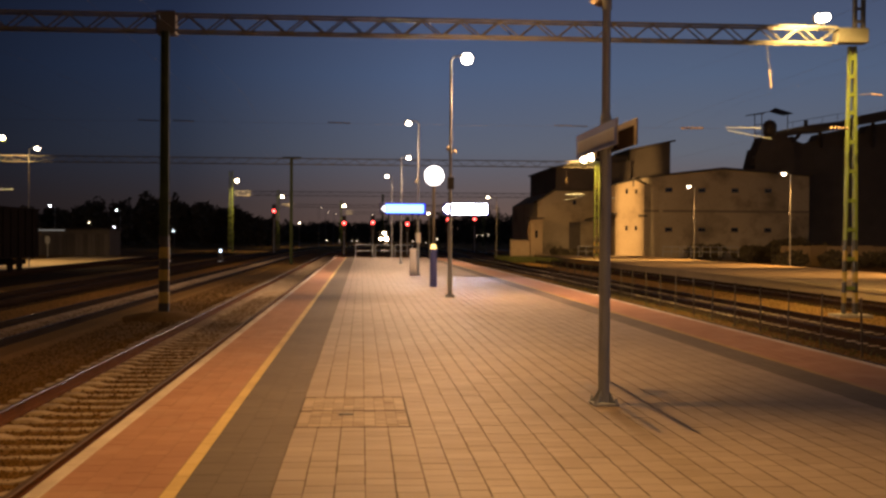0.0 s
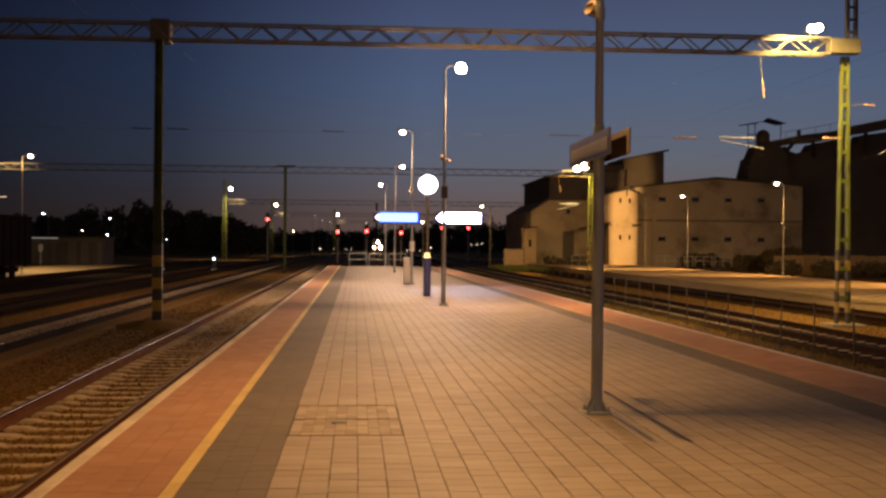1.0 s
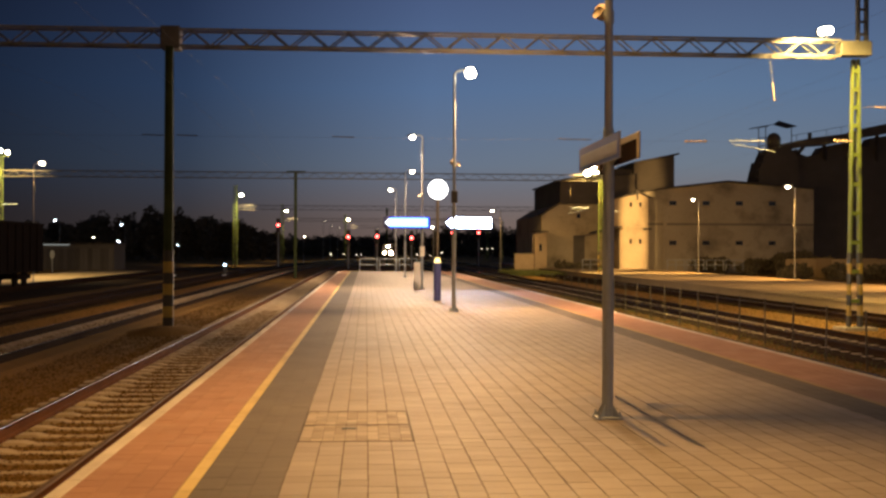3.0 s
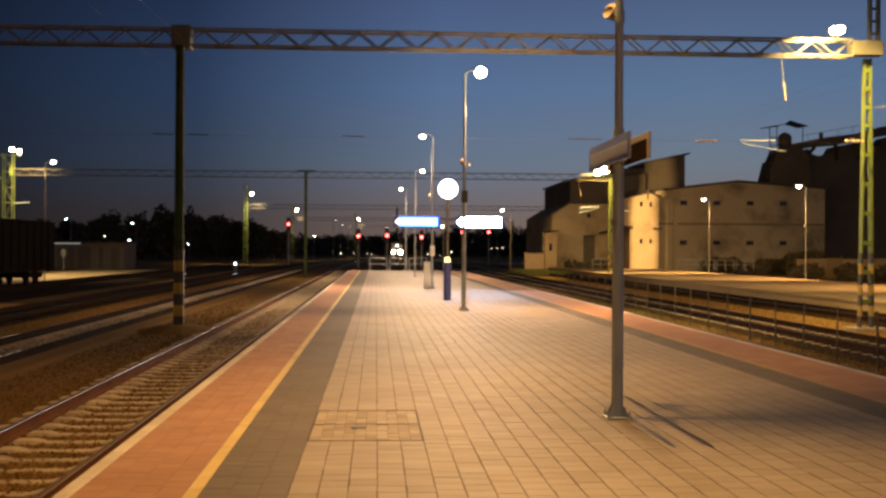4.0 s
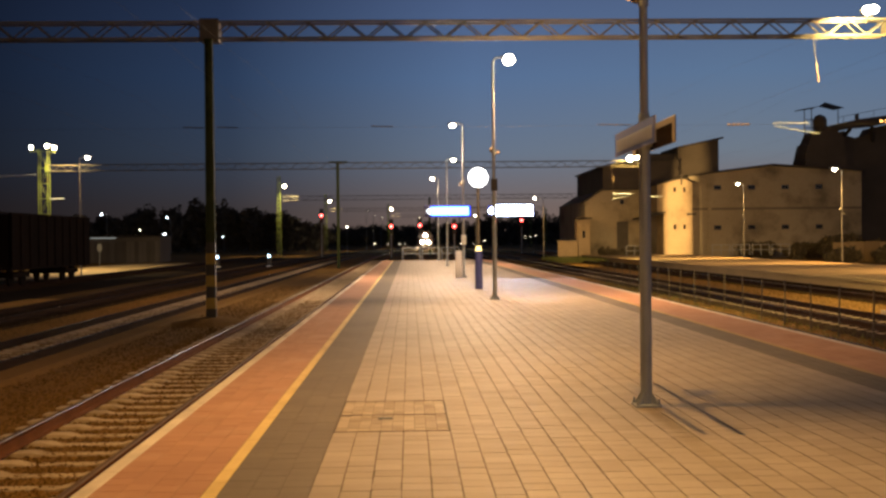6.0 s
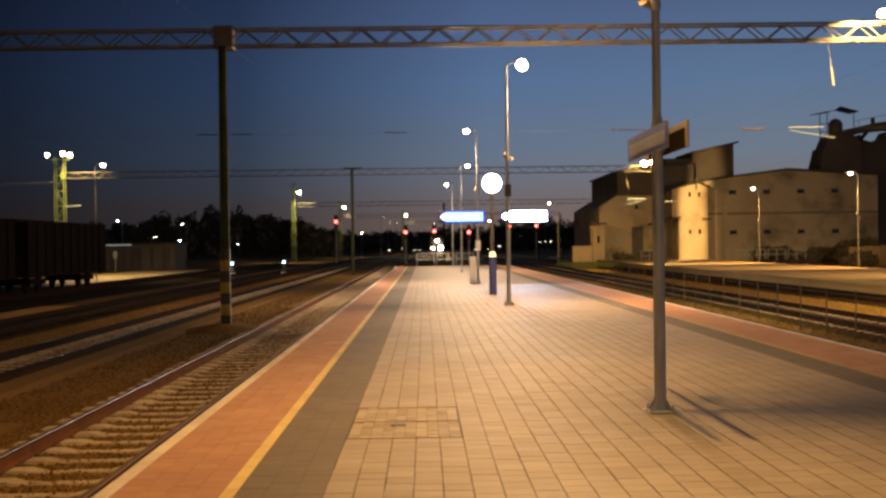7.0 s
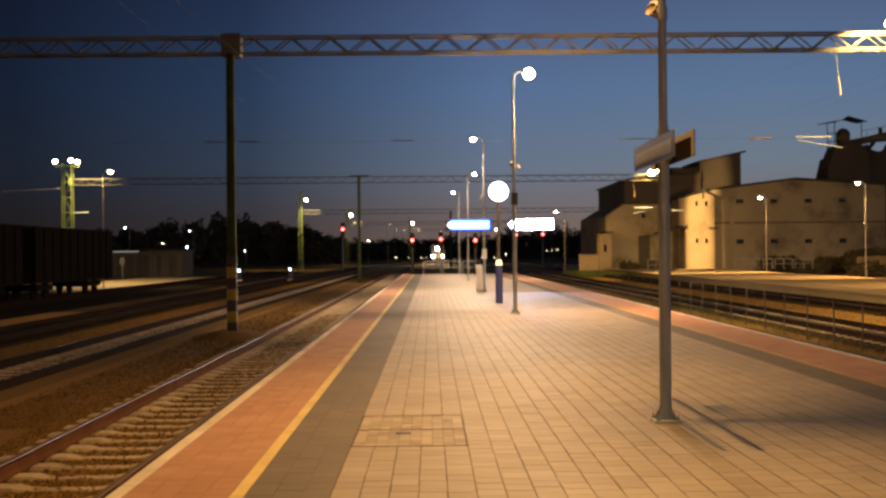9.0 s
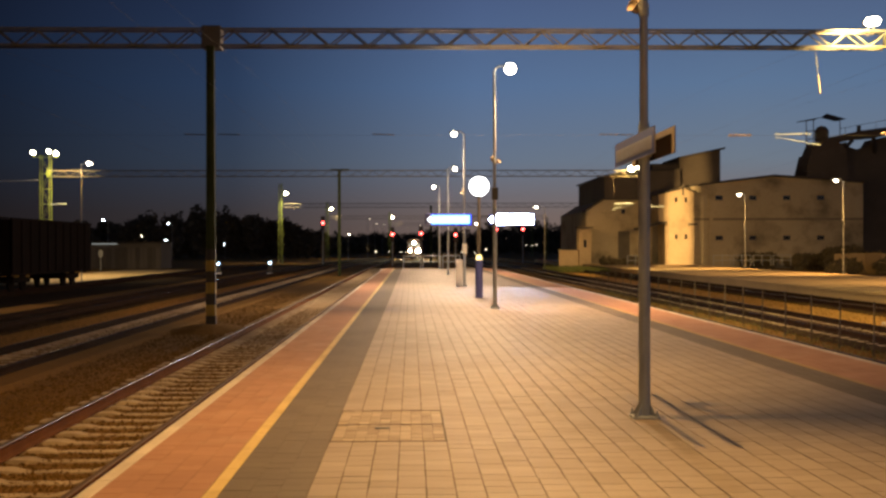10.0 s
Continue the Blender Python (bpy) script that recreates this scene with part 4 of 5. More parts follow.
def far_gantry(y, xl, xr, top, light, lit=3.6):
    g = base("overhead_line_gantry", Matrix.Identity(4), "far lattice gantry with one lit end", "gantry", "gantries of the overhead line")
    lattice_mast(g, xl, y, GROUND_Z, top + 3.2, 0.66, 0.52, MAST_GREEN, 0.10)
    lattice_mast(g, xr, y, GROUND_Z, top, 0.6, 0.5, MAST_GREEN, 0.10)
    lattice_beam(g, xl + 0.4, xr, y - 0.2, top - 0.35, top + 0.3, 0.5, FAR_BEAM, 0.7, False, 0.045, 0.014)
    if light:
        floodlight(g, xl + 0.9, y - 0.6, top + 1.75, 0.17 + 0.0003 * y)
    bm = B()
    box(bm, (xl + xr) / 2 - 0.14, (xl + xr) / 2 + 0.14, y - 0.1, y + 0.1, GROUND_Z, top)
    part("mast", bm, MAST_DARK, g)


far_gantry(166.0, -18.9, 25.0, 7.8, True)
far_gantry(232.0, -17.0, 28.0, 7.8, True)
far_gantry(298.0, -5.5, 32.0, 7.8, True)

# wires along the tracks
for x, law in ((-3.7, bend), (-8.25, bend), (8.3, no_bend), (12.3, no_bend), (17.5, no_bend)):
    w = base("overhead_wire", Matrix.Identity(4), "thin contact wire and catenary above the track", "overhead line", "overhead wires")
    ys = list(range(-30, 300, 6))
    wire("contact_wire", [(x + law(a), a, 4.75) for a in ys], 0.0016, PLASTIC, w)
    wire("catenary_wire", [(x + law(a), a, 6.15 - 0.9 * (1 - (2 * (((a + 32) % 66) / 66) - 1) ** 2)) for a in ys], 0.0016, PLASTIC, w)


# ---------------------------------------------------------------- low fence between the tracks
def fence():
    t = base("track_fence", Matrix.Identity(4), "low steel post and wire fence between the tracks", "fence")
    ys = [22.5 + 1.955 * k for k in range(-6, 22)]
    rng = random.Random(4)
    bm0 = B()
    box(bm0, -0.017, 0.017, -0.017, 0.017, GROUND_Z - 0.05 - 0.42, 0.0, 0.006)
    post = part("post", bm0, FENCE_STEEL, t)
    me = post.data
    for k, y in enumerate(ys):
        o = post if k == 0 else new("post", me)
        o.parent = t
        o.matrix_world = pose(10.2, y, 0.41, rng.uniform(-1.5, 1.5), rng.uniform(-1.5, 1.5), 0)
    for z in (0.30,):
        part("wire", tube(B(), (10.2, ys[0], z), (10.2, ys[-1], z), 0.002, 0.002, 5), STEEL_DARK, t)


fence()

# ---------------------------------------------------------------- further low platform
FPZ = -0.28
fp = base("low_platform", Matrix.Identity(4), "long low concrete platform beyond the tracks", "platform", "", "structure")
part("wall", box(B(), 19.25, 19.5, 8, 175, GROUND_Z - 0.2, FPZ - 0.12), DECK, fp)
part("deck", box(B(), 19.5, 27.6, 8, 175, GROUND_Z - 0.2, FPZ - 0.004), DECK, fp)
# paler colour here paints the lamps' light along the far edge
part("deck_walkway", box(B(), 27.6, 29.8, 8, 175, GROUND_Z - 0.2, FPZ - 0.002), SAND, fp, "far strip of the deck with the lamps' light in its colour")
bm0 = B()
box(bm0, 19.18, 20.1, 0.01, 1.99, FPZ - 0.12, FPZ, 0.012)
slab = part("edge_slab", bm0, DECK, fp)
for k in range(83):
    o = slab if k == 0 else new("edge_slab", slab.data)
    o.parent = fp
    o.location = (0, 8 + 2 * k, 0)


def yard_lamp(m, label, head=-0.85, height=6.5, glow_mat=FAR_GLOW, r=0.24, group="yard lamps"):
    t = base("yard_lamp", m, label, "lamp post", group)
    part("pole", tube(B(), (0, 0, 0), (0, 0, height - 0.1), 0.045, 0.035, 10), YARD_POLE, t, smooth=True)
    part("arm", tube(B(), (0, 0, height - 0.12), (head * 0.8, 0, height + 0.02), 0.03, 0.03, 8), YARD_POLE, t)
    h = part("luminaire", box(B(), head - 0.3, head + 0.3, -0.16, 0.16, height - 0.02, height + 0.1, 0.03), GALV, t)
    bm = B()
    ball(bm, (head, -0.02, height - 0.04), r * 0.72, 0.8, 12)
    part("lens", bm, glow_mat, h, "glowing lamp bowl", smooth=True)
    return t


LOWLAMP = "thin grey lamp post with lit lamp on the low platform"
for x, y in ((29.0, 75.0), (28.3, 94.9), (29.6, 55.0), (30.2, 35.0)):
    t = yard_lamp(pose(x, y, FPZ), LOWLAMP, -0.5, 6.35, FAR_GLOW, 0.20, "lamps of the low platform")
    bm = B()
    lathe(bm, [(0.02, -0.06), (0.035, 0), (0.085, 0.06)], 10, Matrix.Translation((-0.07, 0, 3.65)) @ Matrix.Rotation(radians(-70), 4, "Y"))
    part("loudspeaker", bm, YARD_POLE, t)
    bm = B()
    lathe(bm, [(0.02, -0.06), (0.035, 0), (0.085, 0.06)], 10, Matrix.Translation((0.07, 0, 3.3)) @ Matrix.Rotation(radians(70), 4, "Y"))
    part("loudspeaker", bm, YARD_POLE, t)
yard_lamp(pose(14.9, 125.0, GROUND_Z), "grey lamp post with a lit lamp beside the far tracks", -0.95, 6.9, FAR_GLOW, 0.22)


def handrail(x, y, w):
    t = base("handrail", pose(x, y, FPZ), "pale tubular handrail at the end of the low platform", "railing", "handrails of the low platform")
    for s in (0, w / 2, w):
        part("post", tube(B(), (s, 0, 0), (s, 0, 1.05), 0.032, 0.032, 8), GALV, t)
    for z in (0.55, 1.05):
        part("rail", tube(B(), (0, 0, z), (w, 0, z), 0.028, 0.028, 8), GALV, t)


for k in range(4):
    handrail(30.2 + 2.0 * k, 112.0, 1.75)
handrail(21.6, 112.0, 1.6)


# ---------------------------------------------------------------- mill and silo beyond the low platform
def wall_quad(bm, pts, y0, y1):
    """A wall slab: outline of (x, z) from y0 to y1."""
    a = [bm.verts.new((x, y0, z)) for x, z in pts]
    b = [bm.verts.new((x, y1, z)) for x, z in pts]
    bm.faces.new(a)
    bm.faces.new(b[::-1])
    for i in range(len(pts)):
        bm.faces.new((a[i], a[(i + 1) % len(pts)], b[(i + 1) % len(pts)], b[i]))
    return bm


def small_window(parent, x, y, z, w=0.95, h=0.5):
    win = part("window", box(B(), x - w / 2, x + w / 2, y - 0.03, y - 0.004, z - h / 2, z + h / 2), PLASTER_DARK, parent)
    part("pane", box(B(), x - w / 2 + 0.07, x + w / 2 - 0.07, y - 0.034, y - 0.031, z - h / 2 + 0.06, z + h / 2 - 0.06), WINDOW_DARK, win)
    part("sill", box(B(), x - w / 2 - 0.05, x + w / 2 + 0.05, y - 0.12, y - 0.031, z - h / 2 - 0.06, z - h / 2), CONCRETE, win)


GZ = GROUND_Z - 0.2
mill = base("mill_building", Matrix.Identity(4), "old ochre mill building with small windows and a shallow gable", "building")
part("wall", wall_quad(B(), [(31.2, GZ), (50.5, GZ), (50.5, 8.7), (40.4, 9.4), (31.2, 8.3)], 125.0, 150.0), PLASTER_DARK, mill)
bm = B()
wall_quad(bm, [(30.9, 8.31), (40.4, 9.44), (50.9, 8.71), (50.9, 8.90), (40.4, 9.63), (30.9, 8.49)], 124.6, 150.3)
part("roof", bm, ROOFING, mill)
part("string_course", box(B(), 31.2, 50.5, 124.93, 124.998, 4.55, 4.80), BAND_PLASTER, mill)
part("pilaster", box(B(), 33.2, 33.6, 124.85, 124.997, GZ, 8.0), PLASTER_DARK, mill)
for x in (34.32, 38.1, 41.9, 45.7):
    small_window(mill, x, 125.0, 7.05, 0.95, 0.6)
    small_window(mill, x, 125.0, 2.6, 0.95, 0.6)

block = base("stair_block", Matrix.Identity(4), "floodlit pale plaster stair block in front of the mill", "building")
part("wall", wall_quad(B(), [(27.5, GZ), (30.65, GZ), (30.65, 7.5), (29.6, 7.9), (26.8, 7.2), (26.8, 4.35), (27.5, 4.35)], 121.5, 125.0), PLASTER, block)
bm = B()
wall_quad(bm, [(26.6, 7.16), (29.6, 7.95), (30.85, 7.47), (30.85, 7.6), (29.6, 8.08), (26.6, 7.30)], 121.2, 125.3)
part("roof", bm, ROOFING, block)
part("string_course", box(B(), 27.5, 30.65, 121.40, 121.498, 4.1, 4.25), PLASTER, block)
part("string_course", box(B(), 27.5, 30.65, 121.40, 121.498, 3.2, 3.3), PLASTER, block)
for x in (28.7, 29.75):
    for z in (6.7, 2.7):
        part("vent", box(B(), x - 0.12, x + 0.12, 121.44, 121.49, z - 0.25, z + 0.25), WINDOW_DARK, block)
part("bracket_lamp", box(B(), 30.0, 30.9, 121.0, 121.4, 3.95, 4.15, 0.03), STEEL_DARK, block)
part("chimney_pipe", tube(B(), (29.4, 121.3, 7.2), (29.4, 121.3, 8.3), 0.09, 0.09, 8), STEEL_DARK, block)
bm = B()
wall_quad(bm, [(24.6, 3.5), (27.48, 4.2), (27.48, 4.35), (24.6, 3.65)], 120.5, 124.0)
part("canopy", bm, ROOFING, block)

wing = base("mill_wing", Matrix.Identity(4), "lower grey mill wing with a dark upper storey set back", "building")
part("wall", wall_quad(B(), [(20.0, GZ), (31.2, GZ), (31.2, 7.0), (22.0, 6.95), (20.0, 5.7)], 128.0, 150.0), PLASTER_DARK, wing)
part("roof", wall_quad(B(), [(19.8, 5.58), (22.0, 6.97), (31.2, 7.02), (31.2, 7.2), (21.9, 7.15), (19.8, 5.75)], 127.7, 129.9), ROOFING, wing)
part("upper_wall", wall_quad(B(), [(22.4, 7.0), (31.2, 7.0), (31.2, 10.5), (24.5, 10.1), (22.4, 9.7)], 130.0, 150.0), SILO_DARK, wing)
part("upper_roof", wall_quad(B(), [(22.1, 9.68), (24.5, 10.12), (31.2, 10.52), (31.2, 10.66), (24.4, 10.28), (22.1, 9.84)], 129.7, 150.2), ROOFING, wing)
part("door", box(B(), 23.6, 24.9, 127.94, 127.996, GROUND_Z, 3.4), STEEL_DARK, wing)
part("string_course", box(B(), 20.1, 31.2, 127.92, 127.998, 3.9, 4.1), PLASTER_DARK, wing)
part("vent", box(B(), 24.0, 24.4, 127.9, 127.99, 5.4, 5.9), WINDOW_DARK, wing)
annex = base("annex", Matrix.Identity(4), "small lit plaster annex at the end of the mill wing", "building")
part("wall", wall_quad(B(), [(18.85, GZ), (20.15, GZ), (20.15, 3.75), (18.85, 3.55)], 125.5, 127.9), PLASTER, annex)
part("roof", box(B(), 18.7, 20.35, 125.3, 127.9, 3.76, 3.86), ROOFING, annex)
part("vent", box(B(), 19.3, 19.6, 125.44, 125.49, 1.6, 2.4), WINDOW_DARK, annex)
yardwall = base("yard_wall", Matrix.Identity(4), "low pale garden wall beside the annex", "wall")
part("wall", box(B(), 16.6, 18.8, 125.8, 126.1, GZ, 1.25), PLASTER, yardwall)
part("coping", box(B(), 16.5, 18.8, 125.75, 126.15, 1.251, 1.33), CONCRETE, yardwall)

tower = base("elevator_tower", Matrix.Identity(4), "dark grain elevator tower with a slanting roof", "tower")
part("wall", wall_quad(B(), [(31.6, 8.0), (36.4, 8.0), (36.4, 12.95), (31.6, 11.95)], 132.0, 140.0), SILO_DARK, tower)
part("roof", wall_quad(B(), [(31.4, 11.93), (36.9, 13.08), (36.9, 13.28), (31.4, 12.13)], 131.6, 140.3), ROOFING, tower)
part("lower_wall", box(B(), 28.6, 31.59, 133.0, 140.0, 8.0, 11.24), SILO_DARK, tower)
part("lower_roof", box(B(), 28.4, 31.58, 132.7, 140.2, 11.25, 11.42), ROOFING, tower)

silo = base("grain_silo", Matrix.Identity(4), "large dark grain silo with a steel headhouse and conveyor bridge", "silo")
part("main_hall", wall_quad(B(), [(46.2, GZ), (95.0, GZ), (95.0, 20.4), (61.0, 15.45), (60.4, 14.4), (59.0, 14.5), (58.4, 15.0), (54.9, 14.3), (54.4, 13.5), (53.0, 13.1), (52.1, 13.4), (51.7, 14.0), (50.6, 13.6), (46.9, 12.4), (46.2, 9.6)], 133.0, 135.5), SILO_DARK, silo)
part("head_tower", wall_quad(B(), [(45.95, 8.6), (50.9, 8.6), (50.6, 12.9), (49.9, 13.6), (48.8, 13.9), (46.9, 13.6), (46.4, 12.4), (45.95, 11.0)], 130.0, 133.0), SILO_DARK, silo)
bm = B()
lathe(bm, [(0.35, 13.6), (0.78, 13.9), (0.80, 15.1), (0.55, 15.5), (0.12, 15.7)], 16, Matrix.Translation((48.05, 131.0, 0)))
part("cyclone_vessel", bm, SILO_DARK, silo, "rounded dark dust vessel", smooth=True)
bm = B()
vs = [bm.verts.new(p) for p in ((47.6, 130.2, 16.55), (49.1, 129.6, 16.05), (50.75, 130.4, 16.42), (49.6, 132.4, 16.6), (48.7, 131.1, 17.15))]
for f in ((0, 1, 4), (1, 2, 4), (2, 3, 4), (3, 0, 4), (3, 2, 1, 0)):
    bm.faces.new([vs[i] for i in f])
part("headhouse_roof", bm, ROOFING, silo)
for p, q in (((45.65, 130.2, 16.2), (47.75, 130.2, 16.58)), ((45.65, 132.6, 16.3), (47.9, 132.4, 16.6)), ((45.65, 130.2, 16.2), (45.65, 132.6, 16.3)), ((45.95, 130.2, 14.1), (49.9, 130.2, 14.3)), ((45.95, 130.2, 15.0), (47.3, 130.2, 15.05))):
    part("frame_bar", tube(B(), p, q, 0.05, 0.05, 6), STEEL_DARK, silo)
for x, z0, z1 in ((45.95, 12.9, 16.25), (46.8, 13.4, 16.4), (49.9, 13.5, 16.3)):
    part("roof_post", tube(B(), (x, 130.2, z0), (x, 130.2, z1), 0.055, 0.055, 6), STEEL_DARK, silo)
for k, z in enumerate((10.3, 11.2, 12.05, 13.0)):
    part("stair_landing", box(B(), 45.35 + 0.15 * k, 46.5, 129.5, 130.0, z, z + 0.1), STEEL_DARK, silo)
    part("landing_rail", tube(B(), (45.4 + 0.15 * k, 129.55, z + 0.9), (46.4, 129.55, z + 0.9), 0.03, 0.03, 6), STEEL_DARK, silo)
    part("rail_post", tube(B(), (45.4 + 0.15 * k, 129.55, z), (45.4 + 0.15 * k, 129.55, z + 0.9), 0.03, 0.03, 6), STEEL_DARK, silo)
part("conveyor_bridge", wall_quad(B(), [(48.7, 13.5), (52.0, 14.15), (54.6, 14.35), (58.7, 15.2), (61.0, 15.6), (75.0, 18.3), (75.0, 19.5), (62.2, 17.0), (59.0, 16.35), (56.7, 15.65), (52.5, 15.1), (48.7, 14.3)], 130.5, 132.8), SILO_DARK, silo, "sloping conveyor bridge")
part("bridge_handrail", tube(B(), (50.0, 130.4, 15.3), (57.0, 130.4, 16.6), 0.03, 0.03, 6), STEEL_DARK, silo)
for x in (50.6, 52.4, 54.2, 56.0):
    part("handrail_post", tube(B(), (x, 130.4, 14.5 + 0.16 * (x - 50)), (x, 130.4, 15.3 + 0.186 * (x - 50)), 0.025, 0.025, 6), STEEL_DARK, silo)
for xa, xb in ((51.9, 51.2), (54.4, 55.2), (58.4, 57.8), (60.9, 61.6)):
    part("trestle_leg", tube(B(), (xa, 131.6, 14.1 + 0.17 * (xa - 51.9)), (xb, 133.2, 12.7), 0.22, 0.26, 8), STEEL_DARK, silo)
part("vent_stack", tube(B(), (52.6, 131.5, 14.9), (52.6, 131.5, 15.75), 0.25, 0.22, 8), STEEL_DARK, silo)
pf = base("panel_fence", Matrix.Identity(4), "brown concrete panel fence behind the low platform", "fence")
for k in range(24):
    part("panel", box(B(), 37.8 + 1.42 * k, 39.16 + 1.42 * k, 99.9, 100.0, GROUND_Z - 0.1, 0.98 + 0.04 * ((k * 7) % 3), 0.01), PANEL, pf)
    part("post", box(B(), 39.17 + 1.42 * k, 39.21 + 1.42 * k, 99.86, 100.04, GROUND_Z - 0.1, 1.06), PANEL, pf)


# ---------------------------------------------------------------- left side of the yard
def freight_wagon(y0, y1, x=-21.0):
    t = base("freight_wagon", pose(x, y0, RAIL_Z), "dark rusty open freight wagon standing in the yard", "wagon", "parked freight wagons")
    L = y1 - y0
    z0, z1, w = 1.05, 3.62, 1.40
    bm = B()
    for q in ((-w, -w + 0.08, 0, L), (w - 0.08, w, 0, L), (-w, w, 0, 0.08), (-w, w, L - 0.08, L)):
        box(bm, *q, z0, z1)
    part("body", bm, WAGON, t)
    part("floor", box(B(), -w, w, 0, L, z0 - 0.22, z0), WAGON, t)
    for s in (-1, 1):
        k = 0
        while 0.1 + 1.38 * k < L - 0.1:
            yy = 0.1 + 1.38 * k
            part("side_rib", box(B(), s * w if s > 0 else -w - 0.07, w + 0.07 if s > 0 else -w, yy - 0.06, yy + 0.06, z0 - 0.1, z1), WAGON, t)
            k += 1
        part("top_rim", box(B(), s * w - 0.06, s * w + 0.06, -0.02, L + 0.02, z1, z1 + 0.1), WAGON, t)
    for yb in (2.6, L - 2.6):
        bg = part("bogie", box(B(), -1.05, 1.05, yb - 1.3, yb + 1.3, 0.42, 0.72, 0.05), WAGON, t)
        for yw in (yb - 0.9, yb + 0.9):
            for s in (-1, 1):
                bm = B()
                m = Matrix.Translation((s * 0.75, yw, 0.46)) @ Matrix.Rotation(radians(90), 4, "Y")
                lathe(bm, [(0.2, -0.07), (0.46, -0.065), (0.46, 0.065), (0.2, 0.07)], 20, m)
                part("wheel", bm, WAGON, bg, smooth=True)
    rng = random.Random(int(y0))
    xs, ys = np.linspace(-w + 0.1, w - 0.1, 9), np.linspace(0.15, L - 0.15, 40)
    verts = [(x, y, z1 - 0.25 + 0.42 * (1 - (abs(x) / w) ** 2) * min(1.0, (y + 0.2) / 1.5, (L - y + 0.2) / 1.5) + rng.uniform(-0.07, 0.07)) for y in ys for x in xs]
    faces = [(j * 9 + i, j * 9 + i + 1, j * 9 + i + 10, j * 9 + i + 9) for j in range(39) for i in range(8)]
    tagged(obj("load", verts, faces, SCRAP, t), "uneven heap of rusty scrap")
    for s in (-0.87, 0.87):
        for yy, d in ((-0.55, 1), (L + 0.55, -1)):
            bm = B()
            tube(bm, (s, yy + d * 0.6, 0.95), (s, yy, 0.95), 0.09, 0.09, 10)
            tube(bm, (s, yy + d * 0.06, 0.95), (s, yy, 0.95), 0.22, 0.22, 12)
            part("buffer", bm, WAGON, t)


freight_wagon(56.6, 70.5)
freight_wagon(41.5, 55.1)

path = tagged(obj("yard_path", [(-31, 75, GROUND_Z + 0.06), (-22.8, 75, GROUND_Z + 0.06), (-21.5, 125, GROUND_Z + 0.06), (-31, 125, GROUND_Z + 0.06)], [(0, 1, 2, 3)], SAND),
              "pale lit gravel path beside the sidings", "path", kind="structure")
shed = base("yard_shed", Matrix.Identity(4), "long low weathered shed behind the sidings", "shed")
part("wall", wall_quad(B(), [(-41.0, GZ), (-29.2, GZ), (-29.2, 2.2), (-41.0, 2.05)], 134.0, 140.0), BOARDS, shed)
part("roof", box(B(), -41.2, -29.0, 133.6, 140.3, 2.21, 2.36), ROOFING, shed)
for k in range(24):
    part("panel", box(B(), -40.6 + 0.47 * k, -40.18 + 0.47 * k, 133.9, 133.99, GROUND_Z, 1.7), BOARDS, shed)
tube_lamp = base("eaves_lamp", pose(-37.0, 133.75, 2.125), "cool tube lamps under the shed eaves", "lamp")
for k in range(3):
    part("tube_light", tube(B(), (-0.2 + 1.0 * k, 0, 0), (0.76 + 1.0 * k, 0, 0), 0.06, 0.06, 8), TUBE_GLOW, tube_lamp)

yard_lamp(pose(-22.9, 80.0, GROUND_Z), "tall grey yard lamp with a lit sodium lamp beside the wagons", 0.55, 8.4, FAR_GLOW, 0.245)
YL = "far yard lamp with a cool white light"
yard_lamp(pose(-44.9, 170.0, GROUND_Z), YL, -0.7, 6.7, COOL_GLOW, 0.19)
yard_lamp(pose(-48.0, 230.0, GROUND_Z), YL, -0.7, 7.4, COOL_GLOW, 0.22)
yard_lamp(pose(-42.5, 200.0, GROUND_Z), YL, -0.3, 3.9, COOL_GLOW, 0.20)
yard_lamp(pose(-60.9, 260.0, GROUND_Z), "far yard lamp with a warm light", -0.3, 5.2, FAR_GLOW, 0.20)
yard_lamp(pose(-39.0, 240.0, GROUND_Z), YL, -0.2, 3.35, COOL_GLOW, 0.15)
yard_lamp(pose(-10.9, 200.0, GROUND_Z), "far yard lamp with a warm light", 0.05, 4.8, FAR_GLOW, 0.18)
yard_lamp(pose(7.15, 120.0, GROUND_Z), "far yard lamp with a warm light", -0.1, 4.95, FAR_GLOW, 0.163)
for x, y, h in ((-9.0, 240, 8.6), (-8.2, 262, 8.0), (-7.2, 290, 8.2), (2.0, 262, 7.5)):
    yard_lamp(pose(x, y, GROUND_Z), "far yard lamp with a warm light", 0.5, h, DIM_GLOW, 0.12)


marker = base("marker_board", pose(-32.45, 120.0, GROUND_Z), "pale rounded marker board on a short post", "sign")
part("post", tube(B(), (0, 0.06, 0), (0, 0.06, 1.5), 0.05, 0.05, 8), YARD_POLE, marker)
bm = B()
lathe(bm, [(0.24, -0.02), (0.26, 0.0), (0.24, 0.02)], 18, Matrix.Translation((0, 0, 1.85)) @ Matrix.Diagonal((1.0, 1.0, 1.7, 1)) @ Matrix.Rotation(radians(90), 4, "X"))
part("board", bm, YARD_POLE, marker, "pale rounded board")


